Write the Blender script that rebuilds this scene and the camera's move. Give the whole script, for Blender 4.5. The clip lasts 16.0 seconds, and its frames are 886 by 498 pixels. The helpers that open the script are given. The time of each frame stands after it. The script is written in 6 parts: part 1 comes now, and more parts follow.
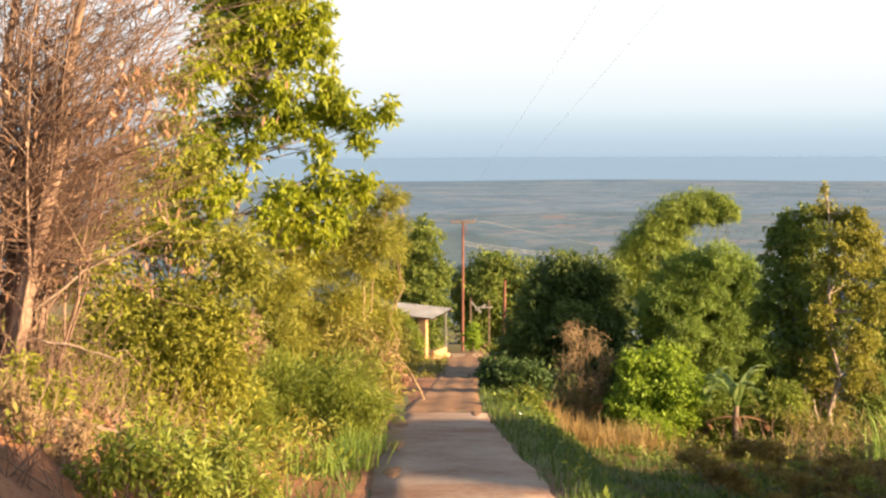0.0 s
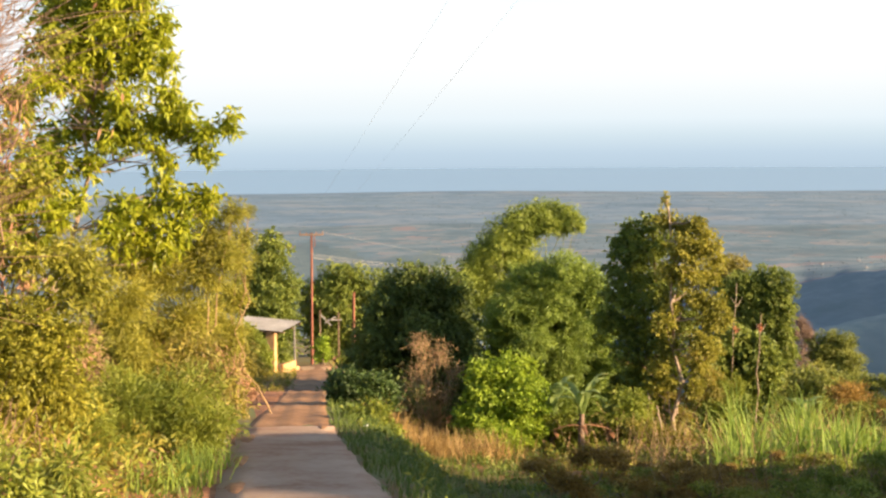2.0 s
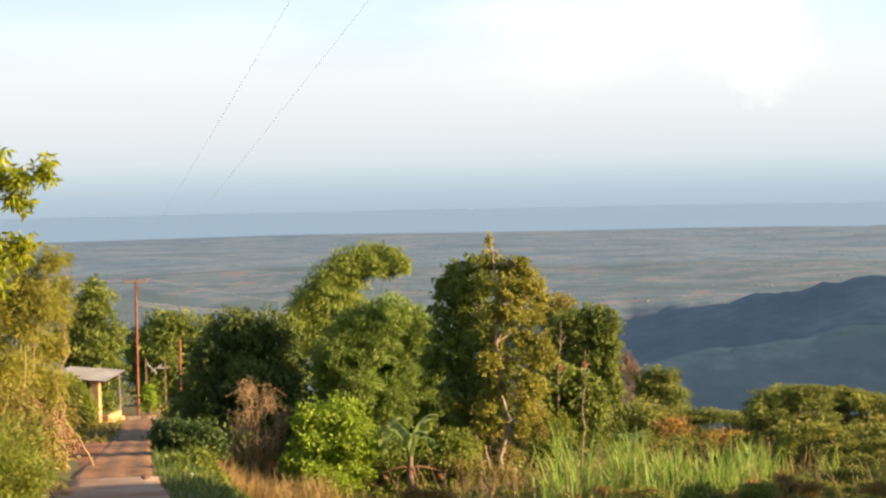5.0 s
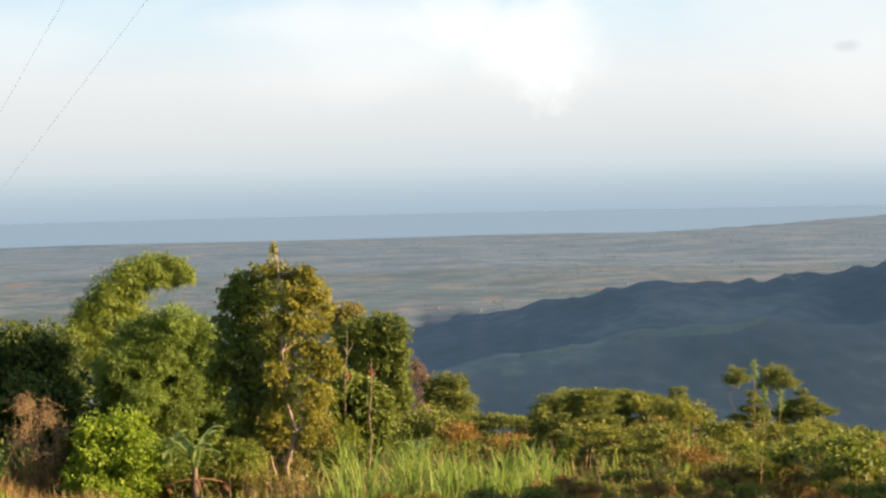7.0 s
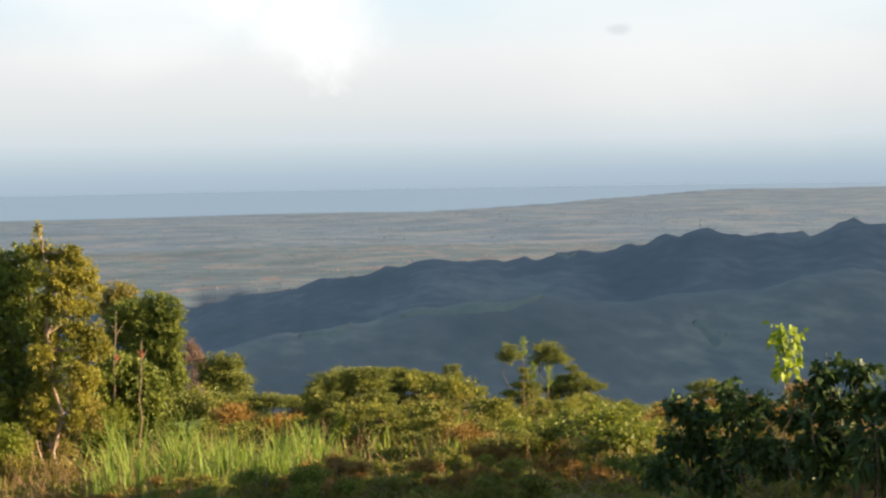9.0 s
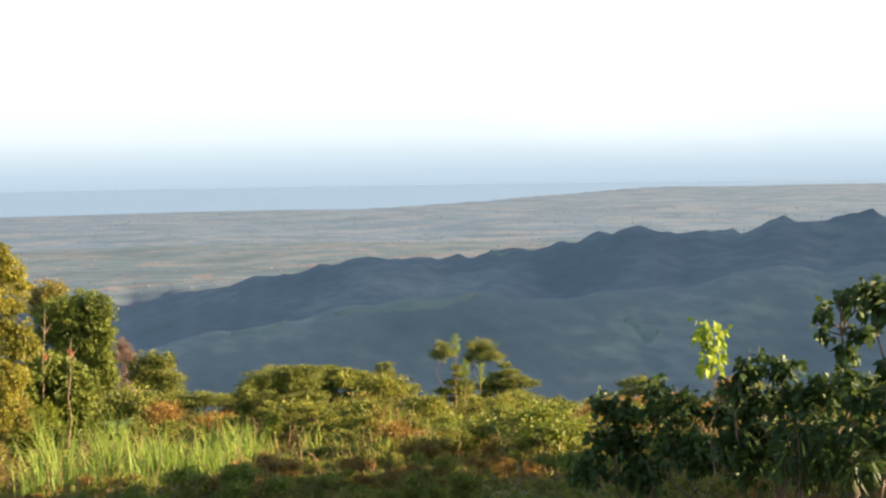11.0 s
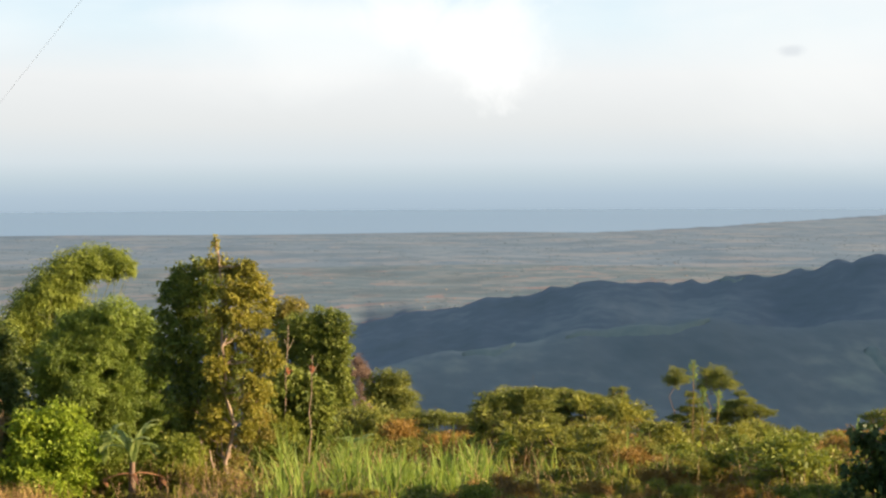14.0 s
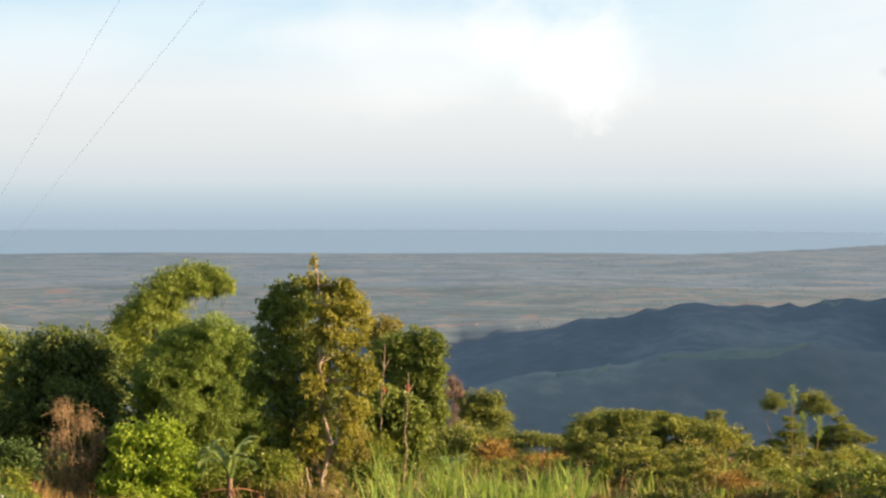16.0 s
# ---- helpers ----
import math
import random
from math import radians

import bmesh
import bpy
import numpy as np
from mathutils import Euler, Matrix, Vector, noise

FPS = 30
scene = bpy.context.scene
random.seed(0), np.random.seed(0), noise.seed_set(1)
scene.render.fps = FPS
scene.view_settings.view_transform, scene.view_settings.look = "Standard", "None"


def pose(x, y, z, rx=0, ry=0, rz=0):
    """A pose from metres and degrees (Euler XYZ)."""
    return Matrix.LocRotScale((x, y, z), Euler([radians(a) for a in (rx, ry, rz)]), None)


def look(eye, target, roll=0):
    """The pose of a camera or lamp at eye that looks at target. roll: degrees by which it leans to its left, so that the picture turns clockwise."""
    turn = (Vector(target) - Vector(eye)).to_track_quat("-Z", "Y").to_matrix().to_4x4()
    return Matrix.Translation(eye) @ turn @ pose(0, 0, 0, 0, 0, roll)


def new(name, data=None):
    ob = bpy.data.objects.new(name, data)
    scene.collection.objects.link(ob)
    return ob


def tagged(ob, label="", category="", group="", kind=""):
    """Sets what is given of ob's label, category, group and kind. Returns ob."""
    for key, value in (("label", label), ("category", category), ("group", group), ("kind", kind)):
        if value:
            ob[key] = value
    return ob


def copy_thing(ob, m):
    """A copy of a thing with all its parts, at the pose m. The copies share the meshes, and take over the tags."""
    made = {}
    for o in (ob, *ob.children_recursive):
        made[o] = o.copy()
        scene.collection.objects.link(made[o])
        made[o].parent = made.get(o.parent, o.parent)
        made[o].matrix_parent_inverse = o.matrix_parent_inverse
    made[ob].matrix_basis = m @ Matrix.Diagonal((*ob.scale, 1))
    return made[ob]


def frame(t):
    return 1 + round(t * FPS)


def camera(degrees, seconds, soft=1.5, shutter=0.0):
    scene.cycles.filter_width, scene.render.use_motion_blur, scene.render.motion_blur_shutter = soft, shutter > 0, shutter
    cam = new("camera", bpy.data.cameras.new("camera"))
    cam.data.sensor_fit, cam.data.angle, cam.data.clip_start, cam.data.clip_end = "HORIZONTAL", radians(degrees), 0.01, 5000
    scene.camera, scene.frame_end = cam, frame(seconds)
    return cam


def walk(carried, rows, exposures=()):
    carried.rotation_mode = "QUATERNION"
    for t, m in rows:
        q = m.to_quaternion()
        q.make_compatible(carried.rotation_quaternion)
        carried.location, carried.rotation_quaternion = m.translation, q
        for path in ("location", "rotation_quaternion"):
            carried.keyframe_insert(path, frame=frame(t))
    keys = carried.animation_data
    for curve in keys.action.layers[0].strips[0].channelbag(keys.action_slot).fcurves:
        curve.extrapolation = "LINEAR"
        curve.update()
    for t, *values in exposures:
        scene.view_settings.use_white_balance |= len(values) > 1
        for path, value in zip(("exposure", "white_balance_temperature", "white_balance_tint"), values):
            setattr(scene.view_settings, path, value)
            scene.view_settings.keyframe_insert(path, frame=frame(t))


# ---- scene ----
cam = camera(30.94, 16.0, soft=2.4)
EYE, ARM = 1.6, 2.0  # eye height; radius of the arc on which the camera is swung
# seconds, heading to the left, pitch, roll
ROWS = [
    (0.0, 0.00, -4.59, -0.28), (0.5, -1.30, -4.78, -0.31), (1.0, -2.89, -4.69, -0.08), (1.5, -4.21, -4.51, -0.27),
    (2.0, -5.32, -4.19, -0.40), (2.5, -6.28, -4.01, -0.58), (3.0, -7.36, -3.80, -0.72), (3.5, -8.40, -3.50, -0.95),
    (5.8, -13.79, -2.45, -1.15), (6.0, -14.55, -2.42, -1.18), (6.5, -16.60, -2.52, -1.25), (7.0, -18.87, -2.59, -1.28),
    (7.5, -21.12, -2.68, -1.64), (8.0, -23.17, -2.84, -1.59), (8.5, -25.08, -3.12, -1.25), (9.0, -26.77, -3.49, -0.97),
    (9.2, -27.42, -3.68, -0.73), (10.2, -29.60, -3.95, -0.75), (11.3, -28.56, -3.28, -0.83), (11.5, -28.01, -3.01, -0.75),
    (12.0, -26.58, -2.72, -0.79), (12.5, -25.16, -2.67, -0.69), (13.0, -23.72, -2.77, -0.74), (13.5, -22.10, -2.79, -0.49),
    (14.0, -20.86, -2.72, -0.24), (14.5, -19.71, -2.67, -0.30), (15.0, -18.33, -2.57, -0.22), (15.5, -17.44, -2.33, -0.08),
    (16.0, -17.48, -2.00, 0.16),
]


def stand(yaw, pitch, roll):
    a = radians(-yaw)
    return pose(ARM * math.sin(a), ARM * (math.cos(a) - 1), EYE, 90 + pitch, 0, yaw) @ pose(0, 0, 0, 0, 0, roll)


walk(cam, [(t, stand(a, b, c)) for t, a, b, c in ROWS],
     exposures=[(0.0, 1.95), (3.7, 1.95), (5.8, 1.65), (9.2, 1.63), (10.4, 1.8), (11.3, 2.1), (11.7, 2.03), (12.1, 1.88), (12.6, 1.72), (16.0, 1.65)])

# ---- sky and sun ----
SUN_AZ, SUN_EL = 116.0, 16.0
world = bpy.data.worlds.new("sky")
scene.world = world
world.use_nodes = True
wt = world.node_tree
wt.nodes.clear()


def wnode(kind, **values):
    n = wt.nodes.new(kind)
    for k, v in values.items():
        n.inputs[k].default_value = v
    return n


w_out = wt.nodes.new("ShaderNodeOutputWorld")
w_sky = wt.nodes.new("ShaderNodeTexSky")
w_sky.sky_type, w_sky.sun_disc = "NISHITA", False
w_sky.sun_elevation, w_sky.sun_rotation = radians(SUN_EL), radians(SUN_AZ)
w_bg_sky = wnode("ShaderNodeBackground", Strength=0.08)
w_bg_haze = wnode("ShaderNodeBackground", Strength=0.335)
w_mix = wt.nodes.new("ShaderNodeMixShader")
w_co = wt.nodes.new("ShaderNodeTexCoord")
w_sep = wt.nodes.new("ShaderNodeSeparateXYZ")
w_ramp = wt.nodes.new("ShaderNodeValToRGB")   # hazy sea air and cloud veil, by height
w_high = wt.nodes.new("ShaderNodeMapRange")
w_high.inputs["From Min"].default_value, w_high.inputs["From Max"].default_value = 0.12, 0.42
w_shift = wt.nodes.new("ShaderNodeMapRange")
w_shift.inputs["From Min"].default_value, w_shift.inputs["From Max"].default_value = -0.04, 0.21
els = w_ramp.color_ramp.elements
HAZE = [(0.0, (0.382, 0.484, 0.578)), (0.06, (0.382, 0.487, 0.582)), (0.105, (0.43, 0.535, 0.625)), (0.15, (0.53, 0.625, 0.68)), (0.19, (0.64, 0.71, 0.75)),
        (0.28, (0.755, 0.777, 0.778)), (0.40, (0.815, 0.833, 0.838)), (0.52, (0.70, 0.84, 0.91)), (0.64, (0.56, 0.77, 0.90)), (1.0, (0.45, 0.68, 0.86))]
while len(els) < len(HAZE):
    els.new(0.5)
for e, (p, c) in zip(els, HAZE):
    e.position, e.color = p, (*c, 1)
# clouds: a soft veil and one tall cumulus over the sea
w_map = wt.nodes.new("ShaderNodeMapping")
w_map.inputs["Scale"].default_value = (2.2, 2.2, 9.0)
w_noise = wnode("ShaderNodeTexNoise", Scale=1.7, Detail=6.0, Roughness=0.5, Distortion=0.6)
w_veil = wt.nodes.new("ShaderNodeMapRange")
w_veil.inputs["From Min"].default_value, w_veil.inputs["From Max"].default_value, w_veil.inputs["To Max"].default_value = 0.40, 0.75, 0.5
w_vband = wt.nodes.new("ShaderNodeMapRange")
w_vband.inputs["From Min"].default_value, w_vband.inputs["From Max"].default_value = 0.03, 0.09
w_vm = wt.nodes.new("ShaderNodeMath")
w_vm.operation = "MULTIPLY"
w_white = wt.nodes.new("ShaderNodeMixRGB")
w_white.inputs[2].default_value = (0.98, 0.99, 0.98, 1)


def cloud(az, el, size, edge, wobble, squash):
    """How much of a round cloud with a torn edge lies in a direction of the sky: a node's output."""
    c = Vector((math.sin(radians(az)) * math.cos(radians(el)), math.cos(radians(az)) * math.cos(radians(el)), math.sin(radians(el))))
    sub = wt.nodes.new("ShaderNodeVectorMath")
    sub.operation = "SUBTRACT"
    sub.inputs[1].default_value = c
    wt.links.new(w_co.outputs["Generated"], sub.inputs[0])
    sq = wt.nodes.new("ShaderNodeVectorMath")
    sq.operation = "MULTIPLY"
    sq.inputs[1].default_value = squash
    wt.links.new(sub.outputs[0], sq.inputs[0])
    ln = wt.nodes.new("ShaderNodeVectorMath")
    ln.operation = "LENGTH"
    wt.links.new(sq.outputs[0], ln.inputs[0])
    nz = wnode("ShaderNodeTexNoise", Scale=1.0 / size, Detail=7.0, Roughness=0.6, Distortion=0.5)
    wt.links.new(w_co.outputs["Generated"], nz.inputs["Vector"])
    ad = wt.nodes.new("ShaderNodeMath")
    ad.operation, ad.inputs[1].default_value = "MULTIPLY_ADD", wobble * size
    wt.links.new(nz.outputs["Fac"], ad.inputs[0])
    wt.links.new(ln.outputs["Value"], ad.inputs[2])
    mr = wt.nodes.new("ShaderNodeMapRange")
    mr.interpolation_type = "SMOOTHSTEP"
    mr.inputs["From Min"].default_value, mr.inputs["From Max"].default_value = size * (1 + wobble * 0.5), size * (1 - edge + wobble * 0.5)
    wt.links.new(ad.outputs[0], mr.inputs["Value"])
    return mr.outputs[0]


def veil_over(colour_socket, amount, tone, strength):
    k = wt.nodes.new("ShaderNodeMath")
    k.operation, k.inputs[1].default_value = "MULTIPLY", strength
    wt.links.new(amount, k.inputs[0])
    mx = wt.nodes.new("ShaderNodeMixRGB")
    mx.inputs[2].default_value = (*tone, 1)
    wt.links.new(k.outputs[0], mx.inputs[0])
    wt.links.new(colour_socket, mx.inputs[1])
    return mx.outputs[0]


sky_colour = veil_over(w_white.outputs[0], cloud(18.5, 4.6, 0.17, 1.0, 1.6, (1, 1, 3.4)), (0.98, 0.99, 0.98), 0.55)
sky_colour = veil_over(sky_colour, cloud(14.5, 5.6, 0.11, 1.0, 1.4, (1, 1, 6.5)), (0.97, 0.98, 0.98), 0.5)
for az, el, size in ((22.3, 4.9, 0.048), (22.9, 3.9, 0.032), (21.3, 5.4, 0.046), (19.9, 5.8, 0.046), (23.1, 5.6, 0.030), (22.6, 3.0, 0.022)):
    sky_colour = veil_over(sky_colour, cloud(az, el, size * 1.1, 0.95, 2.6, (1, 1, 1.5)), (1.06, 1.06, 1.045), 0.42)
sky_colour = veil_over(sky_colour, cloud(36.0, 6.5, 0.20, 1.0, 1.2, (1, 1, 1.6)), (0.93, 0.94, 0.93), 0.7)
sky_colour = veil_over(sky_colour, cloud(33.1, 4.2, 0.011, 0.8, 0.8, (1, 1, 2.2)), (0.66, 0.70, 0.74), 0.6)
lk = wt.links.new
lk(w_co.outputs["Generated"], w_sep.inputs[0])
lk(w_sep.outputs["Z"], w_shift.inputs["Value"])
lk(w_shift.outputs[0], w_ramp.inputs[0])
lk(w_sep.outputs["Z"], w_high.inputs["Value"])
lk(w_co.outputs["Generated"], w_map.inputs["Vector"])
lk(w_map.outputs[0], w_noise.inputs["Vector"])
lk(w_noise.outputs["Fac"], w_veil.inputs["Value"])
lk(w_sep.outputs["Z"], w_vband.inputs["Value"])
lk(w_veil.outputs[0], w_vm.inputs[0])
lk(w_vband.outputs[0], w_vm.inputs[1])
lk(w_vm.outputs[0], w_white.inputs[0])
lk(w_ramp.outputs["Color"], w_white.inputs[1])
lk(sky_colour, w_bg_haze.inputs["Color"])
lk(w_sky.outputs[0], w_bg_sky.inputs["Color"])
lk(w_high.outputs[0], w_mix.inputs[0])
lk(w_bg_haze.outputs[0], w_mix.inputs[1])
lk(w_bg_sky.outputs[0], w_mix.inputs[2])
lk(w_mix.outputs[0], w_out.inputs["Surface"])

sun = new("sun", bpy.data.lights.new("sun", "SUN"))
sun.data.energy, sun.data.angle, sun.data.color = 5.0, radians(0.6), (1.0, 0.76, 0.48)
a, e = radians(SUN_AZ), radians(SUN_EL)
sun.matrix_world = look((200 * math.sin(a) * math.cos(e), 200 * math.cos(a) * math.cos(e), 200 * math.sin(e)), (0, 0, 0))


# ---- materials ----
def material(name):
    m = bpy.data.materials.new(name)
    m.use_nodes = True
    t = m.node_tree
    return m, t, t.nodes["Principled BSDF"], t.links.new


def leaf_material(name, low, high, glow=0.3, rough=0.55):
    """Leaves: each its own tone between low and high, with clumps of other tone; light passes through."""
    m, t, b, link = material(name)
    g = t.nodes.new("ShaderNodeNewGeometry")
    n = t.nodes.new("ShaderNodeTexNoise")
    n.inputs["Scale"].default_value, n.inputs["Detail"].default_value = 0.7, 2
    c = t.nodes.new("ShaderNodeTexCoord")
    link(c.outputs["Object"], n.inputs["Vector"])
    add = t.nodes.new("ShaderNodeMath")
    add.operation = "MULTIPLY_ADD"
    add.inputs[1].default_value = 0.55
    link(g.outputs["Random Per Island"], add.inputs[0])
    sc = t.nodes.new("ShaderNodeMapRange")
    sc.inputs["From Min"].default_value, sc.inputs["From Max"].default_value, sc.inputs["To Max"].default_value = 0.3, 0.7, 0.45
    link(n.outputs["Fac"], sc.inputs["Value"])
    link(sc.outputs[0], add.inputs[2])
    mix = t.nodes.new("ShaderNodeMixRGB")
    mix.inputs[1].default_value, mix.inputs[2].default_value = (*low, 1), (*high, 1)
    link(add.outputs[0], mix.inputs[0])
    link(mix.outputs[0], b.inputs["Base Color"])
    b.inputs["Roughness"].default_value = rough
    b.inputs["Specular IOR Level"].default_value = 0.3
    tr = t.nodes.new("ShaderNodeBsdfTranslucent")
    link(mix.outputs[0], tr.inputs["Color"])
    ms = t.nodes.new("ShaderNodeMixShader")
    ms.inputs[0].default_value = glow
    link(b.outputs[0], ms.inputs[1])
    link(tr.outputs[0], ms.inputs[2])
    link(ms.outputs[0], t.nodes["Material Output"].inputs["Surface"])
    return m


def rough_material(name, low, high, scale=1.0, rough=0.85, bump=0.3, fine=12.0, spread=(0.35, 0.65), mid=None, stretch=None, turn=0):
    """Two scales of noise between two or three tones, with bump."""
    m, t, b, link = material(name)
    c = t.nodes.new("ShaderNodeTexCoord")
    mp = t.nodes.new("ShaderNodeMapping")
    if stretch:
        mp.vector_type = "TEXTURE"  # scales and turns the pattern itself
        mp.inputs["Scale"].default_value = [1 / q for q in stretch]
        mp.inputs["Rotation"].default_value = (0, 0, -radians(turn))
    link(c.outputs["Object"], mp.inputs["Vector"])
    n1 = t.nodes.new("ShaderNodeTexNoise")
    n1.inputs["Scale"].default_value, n1.inputs["Detail"].default_value = scale, 5
    n2 = t.nodes.new("ShaderNodeTexNoise")
    n2.inputs["Scale"].default_value, n2.inputs["Detail"].default_value = scale * fine, 4
    link(mp.outputs[0], n1.inputs["Vector"])
    link(mp.outputs[0], n2.inputs["Vector"])
    ad = t.nodes.new("ShaderNodeMath")
    ad.operation = "MULTIPLY_ADD"
    ad.inputs[1].default_value = 0.35
    link(n2.outputs["Fac"], ad.inputs[0])
    s1 = t.nodes.new("ShaderNodeMath")
    s1.operation = "MULTIPLY"
    s1.inputs[1].default_value = 0.65
    link(n1.outputs["Fac"], s1.inputs[0])
    link(s1.outputs[0], ad.inputs[2])
    r = t.nodes.new("ShaderNodeValToRGB")
    r.color_ramp.elements[0].position, r.color_ramp.elements[1].position = spread
    r.color_ramp.elements[0].color, r.color_ramp.elements[1].color = (*low, 1), (*high, 1)
    if mid:
        e = r.color_ramp.elements.new((spread[0] + spread[1]) / 2)
        e.color = (*mid, 1)
    link(ad.outputs[0], r.inputs[0])
    link(r.outputs[0], b.inputs["Base Color"])
    b.inputs["Roughness"].default_value = rough
    b.inputs["Specular IOR Level"].default_value = 0.25
    bp = t.nodes.new("ShaderNodeBump")
    bp.inputs["Strength"].default_value, bp.inputs["Distance"].default_value = bump, 0.05
    link(n2.outputs["Fac"], bp.inputs["Height"])
    link(bp.outputs[0], b.inputs["Normal"])
    return m


M_SOIL = rough_material("red_soil_and_grass", (0.20, 0.085, 0.035), (0.12, 0.13, 0.03), 0.35, mid=(0.13, 0.10, 0.03))
M_BANK = rough_material("red_earth", (0.15, 0.056, 0.025), (0.40, 0.18, 0.08), 1.1, bump=1.0)
M_ROAD = rough_material("worn_concrete", (0.24, 0.115, 0.062), (0.40, 0.275, 0.19), 0.6, bump=0.35, fine=10, mid=(0.33, 0.21, 0.14))
M_TRACK = rough_material("brown_dirt", (0.15, 0.066, 0.026), (0.36, 0.19, 0.09), 0.7, bump=0.7, fine=9)
# haze of distance is mixed into these bluish wood tones
M_WOODS = rough_material("hazed_wooded_slope", (0.145, 0.168, 0.155), (0.33, 0.335, 0.25), 0.012, bump=0.0, fine=9, mid=(0.195, 0.21, 0.19), spread=(0.34, 0.70), stretch=(1, 0.5, 2))
M_FOREST = rough_material("hazed_dark_forest", (0.055, 0.085, 0.10), (0.115, 0.14, 0.135), 0.012, bump=0.0, fine=9, stretch=(1, 0.5, 2))


def field_material(name, tones, size, dark, light):
    """Farmland far away: a patchwork of long fields under drifts of trees and pale dry grass."""
    m, t, b, link = material(name)
    c = t.nodes.new("ShaderNodeTexCoord")
    mp = t.nodes.new("ShaderNodeMapping")
    mp.inputs["Rotation"].default_value = (0, 0, radians(20))
    link(c.outputs["Object"], mp.inputs["Vector"])
    warp = t.nodes.new("ShaderNodeTexNoise")
    warp.inputs["Scale"].default_value, warp.inputs["Detail"].default_value = 0.02, 3
    link(mp.outputs[0], warp.inputs["Vector"])
    sh = t.nodes.new("ShaderNodeVectorMath")
    sh.operation, sh.inputs[1].default_value = "MULTIPLY_ADD", (70, 70, 0)
    link(warp.outputs["Color"], sh.inputs[0])
    link(mp.outputs[0], sh.inputs[2])
    cell = t.nodes.new("ShaderNodeTexVoronoi")
    cell.inputs["Scale"].default_value = 1 / size
    link(sh.outputs[0], cell.inputs["Vector"])
    sep = t.nodes.new("ShaderNodeSeparateColor")
    link(cell.outputs["Color"], sep.inputs[0])
    ramp = t.nodes.new("ShaderNodeValToRGB")
    while len(ramp.color_ramp.elements) < len(tones):
        ramp.color_ramp.elements.new(0.5)
    for el, (p, col) in zip(ramp.color_ramp.elements, tones):
        el.position, el.color = p, (*col, 1)
    link(sep.outputs[0], ramp.inputs[0])
    out = ramp.outputs[0]
    for scale, lo, hi, tone, amount in ((0.009, 0.50, 0.62, dark, 0.75), (0.05, 0.54, 0.64, dark, 0.7), (0.022, 0.56, 0.68, light, 0.6)):
        n = t.nodes.new("ShaderNodeTexNoise")
        n.inputs["Scale"].default_value, n.inputs["Detail"].default_value = scale, 6
        link(mp.outputs[0], n.inputs["Vector"])
        r = t.nodes.new("ShaderNodeMapRange")
        r.inputs["From Min"].default_value, r.inputs["From Max"].default_value, r.inputs["To Max"].default_value = lo, hi, amount
        link(n.outputs["Fac"], r.inputs["Value"])
        mx = t.nodes.new("ShaderNodeMixRGB")
        mx.inputs[2].default_value = (*tone, 1)
        link(r.outputs[0], mx.inputs[0])
        link(out, mx.inputs[1])
        out = mx.outputs[0]
    link(out, b.inputs["Base Color"])
    b.inputs["Roughness"].default_value, b.inputs["Specular IOR Level"].default_value = 0.9, 0.2
    return m


# field tones pulled towards blue-grey, standing in for haze over the plain
M_PLAIN = field_material("hazed_far_plain", [(0.0, (0.098, 0.144, 0.195)), (0.4, (0.12, 0.166, 0.212)), (0.75, (0.137, 0.178, 0.215)), (1.0, (0.172, 0.186, 0.205))], 65, (0.08, 0.122, 0.165), (0.18, 0.204, 0.23))
M_FIELD = field_material("hazed_near_plain", [(0.0, (0.082, 0.122, 0.148)), (0.4, (0.108, 0.147, 0.172)), (0.75, (0.138, 0.163, 0.175)), (0.93, (0.165, 0.16, 0.165)), (1.0, (0.20, 0.142, 0.138))], 26, (0.067, 0.10, 0.12), (0.182, 0.19, 0.195))
# back ridge kept bluer than the slope before it, as haze would tint it
M_RIDGE = rough_material("hazed_wooded_ridge", (0.110, 0.134, 0.132), (0.235, 0.247, 0.22), 0.012, bump=0.0, fine=9, mid=(0.145, 0.167, 0.17), spread=(0.34, 0.70), stretch=(1, 0.5, 2))
M_REDTWIG = rough_material("reddish_twigs", (0.18, 0.105, 0.052), (0.43, 0.285, 0.145), 1.6)
M_BARK = rough_material("grey_brown_bark", (0.10, 0.06, 0.04), (0.24, 0.16, 0.11), 3.0)
M_PALEBARK = rough_material("pale_bark", (0.25, 0.17, 0.11), (0.43, 0.32, 0.23), 3.0)
M_DRYTWIG = rough_material("dry_twigs", (0.10, 0.055, 0.037), (0.37, 0.23, 0.15), 1.6)
M_DRYLEAF = leaf_material("dry_leaves", (0.22, 0.1, 0.05), (0.5, 0.28, 0.155), 0.25)
M_MANGO = leaf_material("yellow_green_leaves", (0.14, 0.19, 0.013), (0.47, 0.46, 0.03), 0.5, 0.45)
M_FEATHER = leaf_material("feathery_olive_leaves", (0.11, 0.125, 0.017), (0.44, 0.385, 0.05), 0.38)
M_GREEN = leaf_material("fresh_green_leaves", (0.08, 0.12, 0.014), (0.33, 0.34, 0.045), 0.35)
M_DARK = leaf_material("dark_green_leaves", (0.046, 0.082, 0.015), (0.30, 0.33, 0.055), 0.34)
M_BAMBOO = leaf_material("bamboo_leaves", (0.075, 0.12, 0.016), (0.36, 0.4, 0.06), 0.3)
M_LIME = leaf_material("lime_green_leaves", (0.12, 0.20, 0.014), (0.40, 0.48, 0.045), 0.4)
M_OLIVE = leaf_material("olive_brown_leaves", (0.075, 0.08, 0.015), (0.40, 0.315, 0.05), 0.34)
